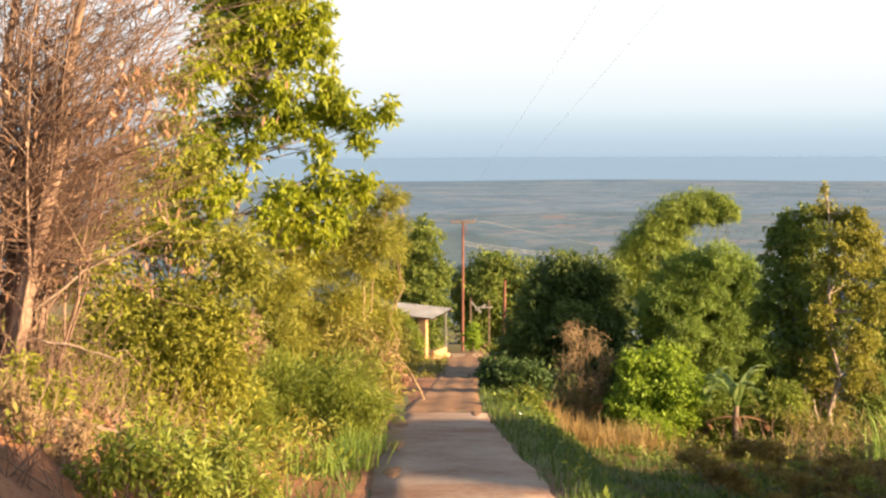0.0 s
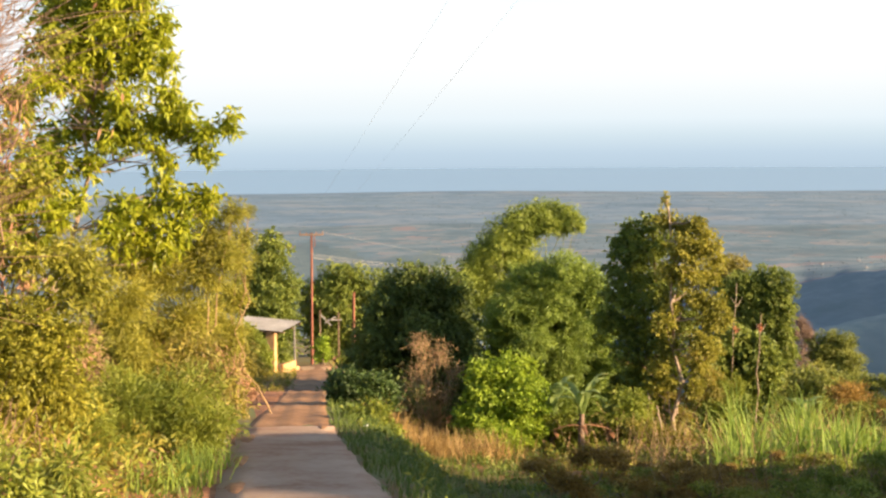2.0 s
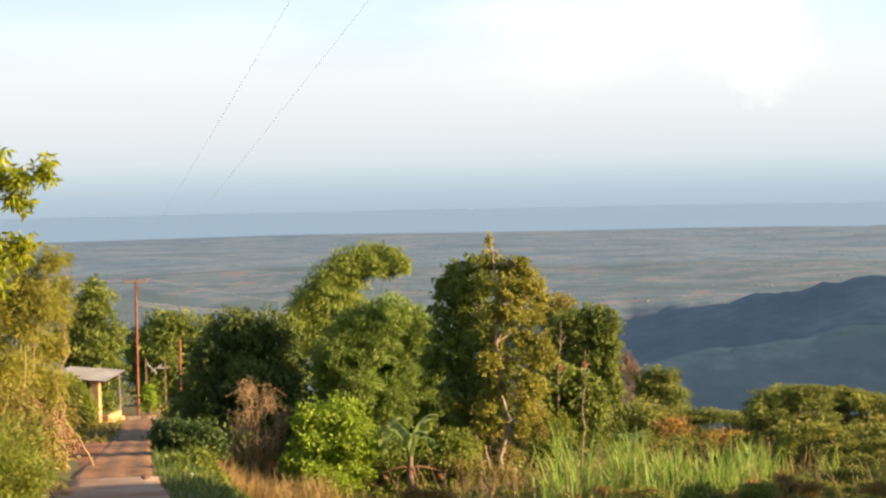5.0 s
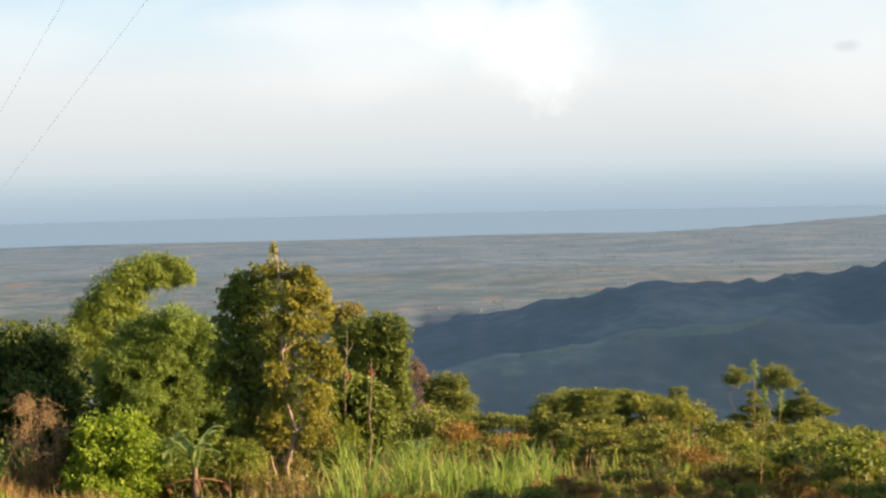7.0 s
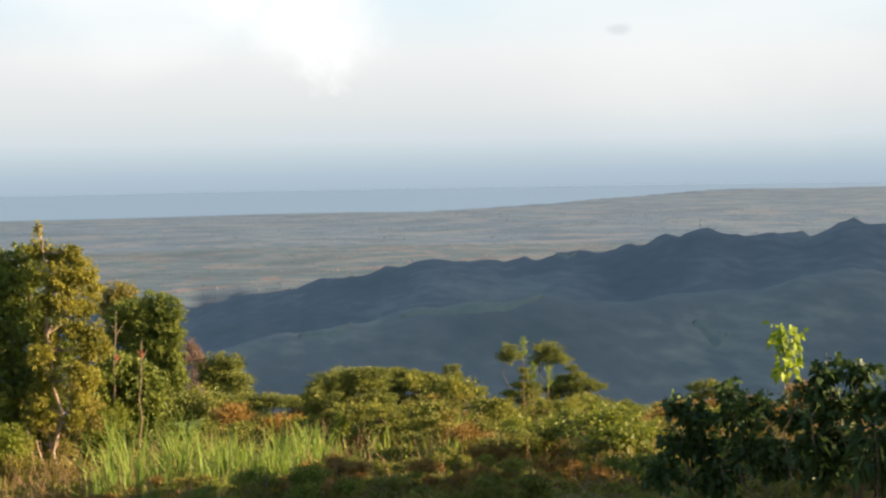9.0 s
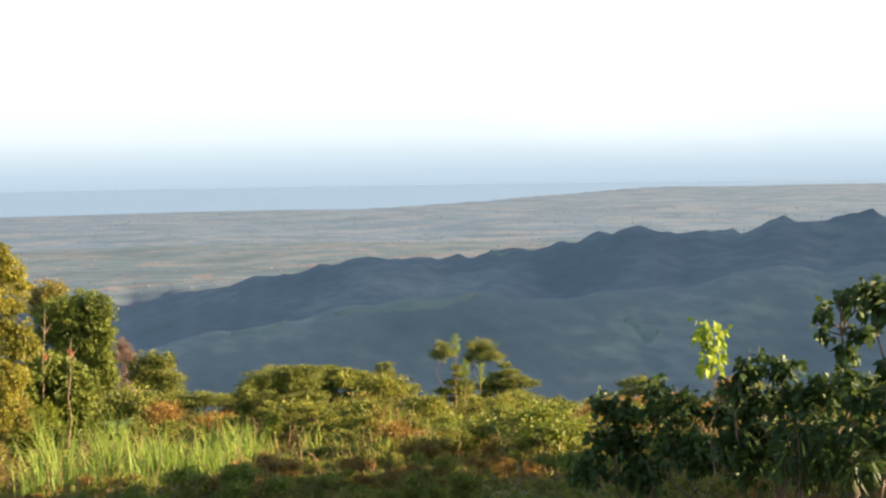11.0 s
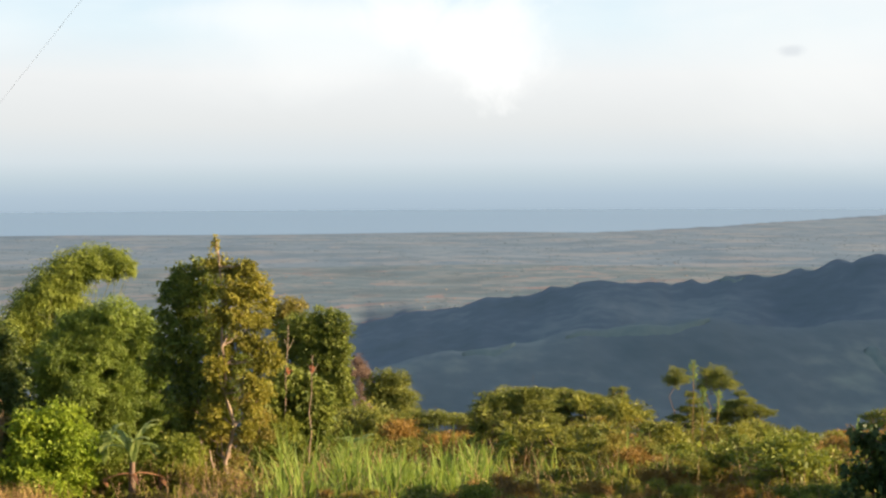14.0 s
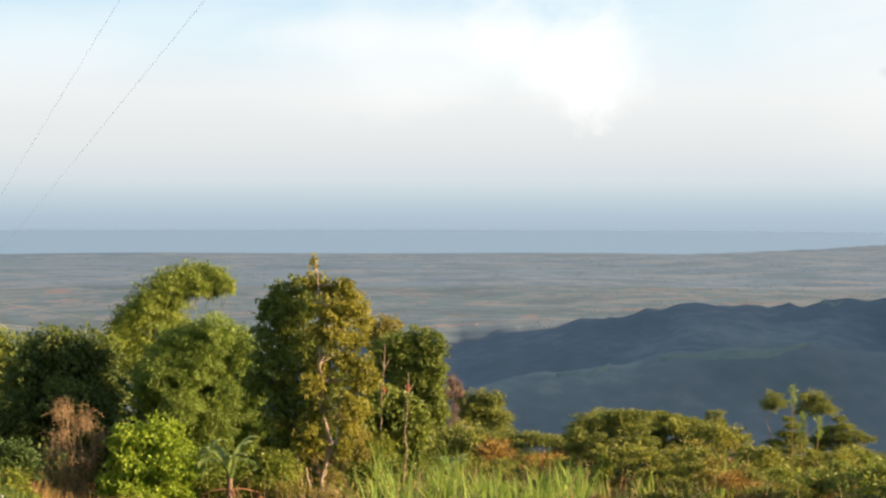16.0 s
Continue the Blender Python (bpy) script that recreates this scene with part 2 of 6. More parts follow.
M_CROWN = leaf_material("olive_crown_leaves", (0.07, 0.09, 0.014), (0.43, 0.375, 0.052), 0.36)
M_TANGLE = leaf_material("tangled_leaves", (0.10, 0.11, 0.014), (0.42, 0.385, 0.04), 0.4)
M_SCRUB = leaf_material("scrub_leaves", (0.052, 0.08, 0.014), (0.385, 0.36, 0.052), 0.36)
M_RUST = leaf_material("rusty_scrub_leaves", (0.10, 0.06, 0.015), (0.45, 0.27, 0.055), 0.34)
M_GRASS = leaf_material("tall_grass_blades", (0.075, 0.145, 0.02), (0.38, 0.46, 0.075), 0.40)
M_TURF = leaf_material("short_turf", (0.045, 0.085, 0.014), (0.17, 0.21, 0.035), 0.3)
M_DRYGRASS = leaf_material("dry_grass", (0.22, 0.13, 0.04), (0.45, 0.30, 0.11), 0.3)
M_BANANA = leaf_material("banana_leaves", (0.13, 0.2, 0.05), (0.36, 0.42, 0.14), 0.45, 0.45)


# ---- mesh helpers ----
RNG = np.random.default_rng(7)


def mesh_of(name, verts, quads, mat, tris=None):
    """A mesh from arrays of vertices and four-cornered (or three-cornered) faces."""
    me = bpy.data.meshes.new(name)
    verts = np.asarray(verts, np.float32)
    faces = quads if tris is None else tris
    k = 4 if tris is None else 3
    faces = np.asarray(faces, np.int32)
    me.vertices.add(len(verts))
    me.vertices.foreach_set("co", verts.ravel())
    me.loops.add(faces.size)
    me.loops.foreach_set("vertex_index", faces.ravel())
    me.polygons.add(len(faces))
    me.polygons.foreach_set("loop_start", np.arange(len(faces), dtype=np.int32) * k)
    me.update(calc_edges=True)
    me.materials.append(mat)
    return me


def thing(name, x, y, z, label, category, group="", kind=""):
    ob = new(name)
    ob.location = (x, y, z)
    return tagged(ob, label, category, group, kind)


def piece(name, me, parent, label=""):
    ob = new(name, me)
    ob.parent = parent
    return tagged(ob, label)


def part(name, bm, mat, parent, label=""):
    me = bpy.data.meshes.new(name)
    bm.to_mesh(me)
    bm.free()
    me.materials.append(mat)
    return piece(name, me, parent, label)


def unit(v):
    return v / np.maximum(np.linalg.norm(v, axis=-1, keepdims=True), 1e-9)


def leaf_mesh(base, way, length, width, fold=0.12):
    """Leaves with a midrib fold: base, two sides, tip. Returns vertices and faces."""
    n = len(base)
    length = np.broadcast_to(length, n)[:, None]
    width = np.broadcast_to(width, n)[:, None]
    side = unit(np.cross(way, RNG.normal(size=(n, 3))))
    up = np.cross(side, way)
    mid = base + way * length * 0.45
    v = np.stack([base, mid + side * width / 2 + up * width * fold, base + way * length - np.array([0, 0, 0.12]) * length,
                  mid - side * width / 2 + up * width * fold], 1)
    return v.reshape(-1, 3), np.arange(4 * n).reshape(-1, 4)


def tubes(lines, sides=5):
    """Tapered round stems along lines of (points, radii). Returns vertices and faces."""
    vs, fs, k = [], [], 0
    ang = np.arange(sides) / sides * 2 * np.pi
    for pts, rad in lines:
        pts = np.asarray(pts, float)
        rad = np.asarray(rad, float)
        tan = unit(np.gradient(pts, axis=0))
        ref = np.where(np.abs(tan[:, 2:3]) > 0.9, np.array([[1.0, 0, 0]]), np.array([[0, 0, 1.0]]))
        s = unit(np.cross(tan, ref))
        u = np.cross(s, tan)
        ring = pts[:, None] + rad[:, None, None] * (np.cos(ang)[None, :, None] * s[:, None] + np.sin(ang)[None, :, None] * u[:, None])
        vs.append(ring.reshape(-1, 3))
        m = len(pts)
        i = np.arange(m - 1)[:, None] * sides
        j = np.arange(sides)[None]
        q = np.stack([i + j, i + (j + 1) % sides, i + sides + (j + 1) % sides, i + sides + j], -1).reshape(-1, 4)
        fs.append(q + k)
        k += m * sides
    return np.concatenate(vs), np.concatenate(fs)


def wavy(p, q, n=6, bend=0.08, sag=0.0):
    """A crooked line from p to q."""
    p, q = np.asarray(p, float), np.asarray(q, float)
    t = np.linspace(0, 1, n)[:, None]
    d = np.linalg.norm(q - p)
    off = RNG.normal(size=(n, 3)) * bend * d * np.sin(np.pi * t) * 0.6
    return p + (q - p) * t + off + np.array([0, 0, sag * d]) * np.sin(np.pi * t)


def clump_points(c, r, n, flat=0.85, shell=3.0, seed=0.0):
    """Points in a lumpy ball, most of them near its skin, and their outward ways."""
    d = unit(RNG.normal(size=(n, 3)))
    lump = 0.78 + 0.28 * np.sin(d[:, 0] * 5.1 + seed) * np.sin(d[:, 1] * 4.3 + seed * 1.7) + 0.22 * np.sin(d[:, 2] * 6.7 + d[:, 0] * 3.1 + seed * 2.3)
    rad = r * np.maximum(lump, 0.35) * RNG.random(n) ** (1 / shell) * 1.12
    return np.asarray(c) + d * rad[:, None] * np.array([1, 1, flat]), d


# ---- the land ----
CREST_AZ = [-180, -40, 5, 17.8, 20.0, 23.8, 26.5, 29.1, 31.1, 33.4, 35.1, 36.5, 37.9, 39.5, 41.2, 42.3, 50, 65, 90, 180]
CREST_EL = [-5.9, -5.9, -5.9, -5.45, -4.95, -4.25, -3.77, -3.87, -3.6, -3.4, -2.88, -2.79, -2.96, -3.0, -2.53, -2.49, -2.0, -1.5, -3, -5.9]
CREST_D = [900, 900, 980, 1120, 1090, 1060, 1020, 1000, 980, 950, 920, 900, 890, 880, 860, 850, 800, 760, 800, 900]
SEA = -110.5


def near_height(x, y):
    s = 0.5 * (y + np.hypot(x, y))
    z = -1.9 * (1 - np.exp(-s / 12)) - 0.110 * s
    bank = np.clip((-2.3 - x) / 4.0, 0, 1)
    z = z + 1.5 * bank * bank * (3 - 2 * bank) * np.clip((75 - y) / 30, 0, 1) + np.clip((-6.3 - x) * 0.12, 0, 4)
    # knoll out of view, added and shaped so its shade covers the foreground
    across = y + 0.487 * x
    z = z + (21.0 - 1.9 * np.exp(-((across - 50) / 6.5) ** 4)) * np.exp(-(x - 65) ** 2 / (2 * 11.5 ** 2)) / (1 + np.exp(np.clip(across - 55.5, -60, 60) / 0.9)) / (1 + np.exp(np.clip(23.2 - across, -60, 60) / 0.8))
    side = np.clip((x - 2.0) / 3.4, 0, 1) * np.clip((y - 8) / 20, 0, 1)
    z = z - 2.1 * side * side * (3 - 2 * side) - 0.085 * np.clip(np.hypot(x, y) - 62, 0, None) * np.clip((x - 6) / 14, 0, 1)
    clod = np.clip((-2.4 - x) / 1.5, 0, 1) * np.clip((40 - y) / 10, 0, 1)
    z = z + clod * (0.16 * np.sin(x * 3.1 + 2 * np.sin(y * 1.3)) * np.sin(y * 2.3 + x) + 0.07 * np.sin(x * 6.3 + y) * np.sin(y * 5.7))
    rough = np.clip(np.abs(x - 0.3) - 2, 0, 3) / 3
    z = z + rough * 0.22 * (np.sin(x * 0.9 + y * 0.35) * np.sin(y * 0.7 - x * 0.2) + 0.5 * np.sin(x * 2.1 + 1) * np.sin(y * 1.9))
    return z


def land_height(x, y):
    x, y = np.asarray(x, float), np.asarray(y, float)
    d = np.hypot(x, y)
    az = np.degrees(np.arctan2(x, y))
    zn = near_height(x, y)
    cd = np.interp(az, CREST_AZ, CREST_D)
    ce = np.interp(az, CREST_AZ, CREST_EL)
    wob = 0.05 * np.sin(az * 2.3) + 0.05 * np.sin(az * 5.1 + 1) + 0.04 * np.sin(az * 11.0) + 0.03 * np.sin(az * 23.0)
    cz = EYE + cd * np.tan(np.radians(ce + 0.6 * wob))
    az_n = np.sin(az * 1.1 + d * 0.006) * np.sin(d * 0.011 + az * 0.2)
    zv = -104 + 4 * az_n
    shore = np.interp(az, [-180, 26, 31, 33, 37, 42, 180], [3000, 3000, 3350, 3700, 4300, 4400, 4400])
    z = zn
    k = np.clip((d - 210) / 230, 0, 1)
    z = z + (zv - z) * (k * k * (3 - 2 * k))
    k = np.clip((d - 590) / (cd - 590), 0, 1)
    spur = (4 * np.sin(az * 0.55 + d * 0.006) + 2.5 * np.sin(az * 1.3 - d * 0.009) + 1.0 * np.sin(az * 2.7 + d * 0.02)) * np.sin(np.pi * k) * np.clip(az / 15, 0, 1) * 0.6
    z = np.where(d > 590, zv + (cz - zv) * k ** 0.85 + spur, z)
    front = np.interp(az, [14, 18, 21.8, 23.2, 25.4, 27.7, 30, 34, 40, 48], [-8.2, -7.2, -6.3, -6.0, -5.75, -5.42, -5.5, -5.35, -5.1, -4.9]) + 0.3 * wob
    k1 = np.clip((700 - 590) / (cd - 590), 0, 1) ** 0.85
    rise = np.maximum(EYE + 700 * np.tan(np.radians(front)) - (zv + (cz - zv) * k1), 0) * np.clip((az - 14) / 4, 0, 1) * np.clip((75 - az) / 20, 0, 1)
    z = np.where(d > 590, z + rise * np.exp(-((d - 700) / np.where(d < 700, 75, 48)) ** 2), z)
    k = np.clip((d - cd) / 330, 0, 1)
    back = cz + (SEA + 1.0 - cz) * np.sqrt(k) * (0.7 + 0.3 * k)
    z = np.where(d > cd, back, z)
    # unseen mountain to the right, added to keep the ridge in shade
    t = np.clip(((x - 1050) * 220 + y * 570) / (220 ** 2 + 570 ** 2), 0, 1)
    off = np.hypot(x - 1050 - 220 * t, y - 570 * t)
    z = z + 330 * np.exp(-off ** 2 / (2 * 180.0 ** 2))
    fade = np.clip((d - shore) / 60, 0, 1)
    roll = 1.2 * np.sin(d * 0.006 + az * 0.4) * np.clip((d - 1500) / 300, 0, 1) * (1 - fade)
    return np.where(d > cd, z + roll - 6 * fade, z)


def build_land():
    az = np.concatenate([np.arange(-180, -30, 3.0), np.arange(-30, 55, 0.25), np.arange(55, 180, 3.0)])
    d = np.concatenate([np.linspace(0.6, 8, 10), np.geomspace(9, 4960, 260)])
    A, D = np.meshgrid(np.radians(az), d)
    x, y = D * np.sin(A), D * np.cos(A)
    z = land_height(x, y)
    n = len(az)
    v = np.concatenate([np.stack([x, y, z], -1).reshape(-1, 3), [[0, 0, 0]]])
    i = np.arange(len(d) - 1)[:, None] * n
    j = np.arange(n)[None]
    q = np.stack([i + j, i + (j + 1) % n, i + n + (j + 1) % n, i + n + j], -1).reshape(-1, 4)[:, ::-1]
    me = bpy.data.meshes.new("ground")
    faces = [tuple(f) for f in q.tolist()] + [(len(v) - 1, (k + 1) % n, k) for k in range(n)]
    me.from_pydata(v.tolist(), [], faces)
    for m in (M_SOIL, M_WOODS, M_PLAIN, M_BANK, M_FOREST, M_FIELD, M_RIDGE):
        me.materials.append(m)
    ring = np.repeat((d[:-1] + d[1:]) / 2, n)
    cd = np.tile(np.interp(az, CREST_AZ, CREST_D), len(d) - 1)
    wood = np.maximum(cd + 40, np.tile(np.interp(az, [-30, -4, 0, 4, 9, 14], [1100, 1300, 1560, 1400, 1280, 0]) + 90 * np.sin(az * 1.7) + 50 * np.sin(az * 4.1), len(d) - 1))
    # farther bands take the bluer materials, so painted haze grows with distance
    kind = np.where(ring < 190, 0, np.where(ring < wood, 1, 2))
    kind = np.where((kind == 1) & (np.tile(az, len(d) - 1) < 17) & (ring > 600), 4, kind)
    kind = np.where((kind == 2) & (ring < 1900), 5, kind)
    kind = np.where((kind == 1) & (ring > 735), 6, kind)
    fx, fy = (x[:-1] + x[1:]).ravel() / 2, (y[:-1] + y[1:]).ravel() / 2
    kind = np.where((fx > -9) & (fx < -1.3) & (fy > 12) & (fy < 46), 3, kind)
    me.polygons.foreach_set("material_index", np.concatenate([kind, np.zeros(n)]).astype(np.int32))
    me.polygons.foreach_set("use_smooth", np.ones(len(faces), bool))
    return tagged(new("ground", me), "red earth hillside falling to a wooded valley and a wide hazy plain", "ground", kind="structure")


build_land()


def sheet(name, z, r0, r1, mat, label, category):
    n = 128
    a = np.arange(n) / n * 2 * np.pi
    v = np.concatenate([np.stack([r * np.sin(a), r * np.cos(a), np.full(n, z)], -1) for r in (r0, r1)])
    j = np.arange(n)
    return tagged(new(name, mesh_of(name, v, np.stack([j, j + n, (j + 1) % n + n, (j + 1) % n], -1), mat)), label, category, kind="structure")


m_sea, _, sb, _ = material("sea_water")
sb.inputs["Base Color"].default_value, sb.inputs["Roughness"].default_value = (0.165, 0.260, 0.370, 1), 0.7
M_SEA = m_sea
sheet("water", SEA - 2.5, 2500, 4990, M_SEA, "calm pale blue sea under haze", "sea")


def build_road():
    y = np.concatenate([np.arange(-12, 30, 1.0), np.arange(30, 47, 1.0)])
    mid = np.interp(y, [0, 27, 40, 49, 62, 76, 93], [0.3, 0.28, -0.05, -0.02, 0.4, 0.9, 1.5])
    half = np.interp(y, [0, 27, 40, 49, 60, 76, 93], [1.55, 1.5, 1.4, 1.2, 0.98, 0.85, 1.3]) + 0.04 * np.sin(y * 0.7)
    rows = []
    for s in (-1.05, -1.0, -0.6, 0, 0.6, 1.0, 1.05):
        x = mid + half * s + (0.03 * np.sin(y * 2.3 + s) if abs(s) > 0.9 else 0)
        z = near_height(np.full_like(y, 0.3), y) + (0.06 if abs(s) < 1.02 else -0.12) - 0.03 * s * s
        rows.append(np.stack([x, y, z], -1))
    v = np.stack(rows, 1)
    n = 7
    i = np.arange(len(y) - 1)[:, None] * n
    j = np.arange(n - 1)[None]
    q = np.stack([i + j, i + j + 1, i + n + j + 1, i + n + j], -1).reshape(-1, 4)
    me = mesh_of("road", v.reshape(-1, 3), q, M_ROAD)
    me.polygons.foreach_set("use_smooth", np.ones(len(q), bool))
    tagged(new("road", me), "narrow worn concrete lane dusted with red earth", "road", kind="structure")
    # beyond the slab the lane is a dirt track
    y = np.arange(44.5, 97, 0.8)
    mid = np.interp(y, [49, 62, 76, 93], [-0.02, 0.4, 0.9, 1.5])
    half = np.interp(y, [44, 49, 60, 76, 88, 97], [1.35, 1.3, 1.05, 0.95, 1.5, 2.4])
    rows = []
    for k, s in enumerate(np.linspace(-1, 1, 11)):
        x = mid + half * (s * 1.1 + (0.10 * np.sin(y * 1.7 + 3 * k) + 0.08 * np.sin(y * 4.1 + k) if k in (0, 10) else 0))
        z = near_height(np.full_like(y, 0.3), y) + 0.035 + 0.03 * math.cos(s * 9) + 0.012 * np.sin(y * 2.9 + k) - 0.22 * abs(s) ** 8 - 0.05 * np.clip((48 - y) / 3, 0, 1)
        rows.append(np.stack([x, y, z], -1))
    v = np.stack(rows, 1)
    i = np.arange(len(y) - 1)[:, None] * 11
    j = np.arange(10)[None]
    me = mesh_of("dirt_track", v.reshape(-1, 3), np.stack([i + j, i + j + 1, i + 12 + j, i + 11 + j], -1).reshape(-1, 4), M_TRACK)
    tagged(new("dirt_track", me), "rutted reddish-brown dirt track running on from the slab", "track", kind="structure")


build_road()


def patch(name, cx, cy, rx, ry, mat, label, thick=0.0):
    """A thin uneven layer of bare earth on the ground."""
    n, m = 28, 5
    a = np.arange(n) / n * 2 * np.pi
    edge = 1 + 0.13 * np.sin(a * 3 + cx) + 0.08 * np.sin(a * 7 + cy)
    v = [[cx, cy, 0]]
    for k in range(1, m + 1):
        v += np.stack([cx + rx * edge * k / m * np.cos(a), cy + ry * edge * k / m * np.sin(a), np.zeros(n)], -1).tolist()
    v = np.array(v)
    lift = 0.05 * np.concatenate([[1], np.repeat(np.linspace(1, -1.2, m), n)])
    v[:, 2] = near_height(v[:, 0], v[:, 1]) + lift + thick
    faces = [(0, 1 + j, 1 + (j + 1) % n) for j in range(n)]
    faces += [(1 + k * n + j, 1 + (k + 1) * n + j, 1 + (k + 1) * n + (j + 1) % n, 1 + k * n + (j + 1) % n) for k in range(m - 1) for j in range(n)]
    me = bpy.data.meshes.new(name)
    me.from_pydata(v.tolist(), [], faces)
    me.materials.append(mat)
    me.polygons.foreach_set("use_smooth", np.ones(len(faces), bool))
    return tagged(new(name, me), label, "bare earth", kind="structure")


M_SAND = rough_material("sandy_yard", (0.34, 0.20, 0.10), (0.52, 0.34, 0.18), 0.6, bump=0.4)
patch("yard", 1.7, 93.0, 3.6, 6.5, M_SAND, "sandy bare yard in front of the shelter")
patch("verge", -0.9, 64, 1.5, 22, M_BANK, "strip of bare red earth along the lane")
for dust_x, dust_y, dust_w, dust_l in ((-0.95, 29.5, 0.42, 2.6), (-1.05, 35.5, 0.4, 3.0), (-1.1, 42.0, 0.5, 3.4), (0.9, 45.5, 0.3, 2.0)):
    patch("dust", dust_x, dust_y, dust_w, dust_l, M_TRACK, "drift of red-brown dust lying on the concrete lane", 0.022)
patch("verge", -1.9, 38, 1.0, 10, M_BANK, "strip of bare red earth along the lane")



def village(n):
    """Far houses on the plain, too many and too small to tell apart: little gabled blocks as one thing."""
    a, d = np.radians(RNG.uniform(8, 32, n)), RNG.uniform(1180, 2100, n)
    x, y = d * np.sin(a), d * np.cos(a)
    z = land_height(x, y)
    w, l, h = RNG.uniform(0.6, 1.5, n), RNG.uniform(0.6, 1.3, n), RNG.uniform(0.35, 0.6, n)
    v, q = [], []
    for i in range(n):
        k = len(v)
        for dz, s in ((-0.5, 1), (h[i], 1)):
            v += [(x[i] - w[i] * s, y[i] - l[i], z[i] + dz), (x[i] + w[i] * s, y[i] - l[i], z[i] + dz), (x[i] + w[i] * s, y[i] + l[i], z[i] + dz), (x[i] - w[i] * s, y[i] + l[i], z[i] + dz)]
        v += [(x[i] - w[i], y[i], z[i] + h[i] * 1.6), (x[i] + w[i], y[i], z[i] + h[i] * 1.6)]
        q += [(k, k + 1, k + 5, k + 4), (k + 1, k + 2, k + 6, k + 5), (k + 2, k + 3, k + 7, k + 6), (k + 3, k, k + 4, k + 7), (k + 4, k + 5, k + 9, k + 8), (k + 6, k + 7, k + 8, k + 9)]
    return tagged(new("far_village", mesh_of("far_village", np.array(v), np.array(q), M_VILLAGE)), "tiny pale and reddish houses on the far plain", "village", kind="stuff")


M_VILLAGE = leaf_material("far_roofs", (0.17, 0.12, 0.11), (0.23, 0.22, 0.215), 0.0, 0.9)
village(50)


def clearing(a0, a1, d0, d1, label):
    """A pale grassy clearing lying on the ridge."""
    n = 24
    u = np.linspace(0, 1, n)
    az = np.radians(a0 + (a1 - a0) * u)
    wid = np.sin(np.pi * u) ** 0.6
    rows = []
    for k in (-1, -0.5, 0, 0.5, 1):
        d = d0 + (d1 - d0) * u + 4 * np.sin(u * 7) + k * 9 * wid
        x, y = d * np.sin(az), d * np.cos(az)
        rows.append(np.stack([x, y, land_height(x, y) + 1.2 - 1.6 * abs(k)], -1))
    v = np.stack(rows, 1).reshape(-1, 3)
    i = np.arange(n - 1)[:, None] * 5
    j = np.arange(4)[None]
    q = np.stack([i + j, i + j + 1, i + 5 + j + 1, i + 5 + j], -1).reshape(-1, 4)
    return tagged(new("clearing", mesh_of("clearing", v, q, M_CLEAR)), label, "clearing", kind="structure")


M_CLEAR = rough_material("pale_grass_clearing", (0.18, 0.21, 0.18), (0.26, 0.28, 0.21), 0.02, bump=0.0)
clearing(25.3, 30.4, 690, 696, "pale grassy clearing on the shaded ridge")
clearing(21.6, 23.5, 692, 696, "pale grassy clearing on the shaded ridge")
clearing(35.7, 36.9, 672, 660, "bare pale slip on the shaded slope")
clearing(30.7, 31.6, 960, 955, "bare pale patch on the ridge crest")


def far_woods(n, a0, a1, near, far, size, mat, label):
    """Countless far trees and hedges: small faceted crowns, in drifts, as one thing."""
    az = RNG.uniform(a0, a1, n)
    cd = np.interp(az, CREST_AZ, CREST_D)
    u = RNG.random(n) ** 1.2
    d = near(cd) + (far(cd) - near(cd)) * u
    drift = np.sin(az * 2.1 + d * 0.011) + np.sin(az * 0.9 - d * 0.023 + 2) + np.sin(d * 0.05 + az * 5)
    keep = drift + RNG.normal(size=n) * 0.8 > 0.1
    az, d = np.radians(az[keep]), d[keep]
    n = len(az)
    c = np.stack([d * np.sin(az), d * np.cos(az), land_height(d * np.sin(az), d * np.cos(az))], -1)
    r = size * RNG.uniform(0.45, 1.2, n) * (0.6 + d / 2600)
    shape = np.array([(1, 0, 0.3), (0, 1, 0.3), (-1, 0, 0.3), (0, -1, 0.3), (0, 0, 0.6), (0, 0, -0.3)])
    v = c[:, None] + shape[None] * r[:, None, None] * RNG.uniform(0.7, 1.3, (n, 6, 1))
    t = np.array([(0, 1, 4), (1, 2, 4), (2, 3, 4), (3, 0, 4), (1, 0, 5), (2, 1, 5), (3, 2, 5), (0, 3, 5)])
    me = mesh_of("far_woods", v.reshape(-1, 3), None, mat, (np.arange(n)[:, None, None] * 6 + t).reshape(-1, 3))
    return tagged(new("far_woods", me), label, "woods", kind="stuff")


# far crowns get a blue-grey tone, haze put straight into the colour
M_FARTREE = leaf_material("haze_tinted_trees", (0.085, 0.122, 0.15), (0.125, 0.158, 0.175), 0.0, 0.9)
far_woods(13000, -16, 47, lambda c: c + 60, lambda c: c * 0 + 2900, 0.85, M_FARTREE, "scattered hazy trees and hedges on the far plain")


# ---- plants ----
def ground_at(x, y):
    return float(land_height(x, y))


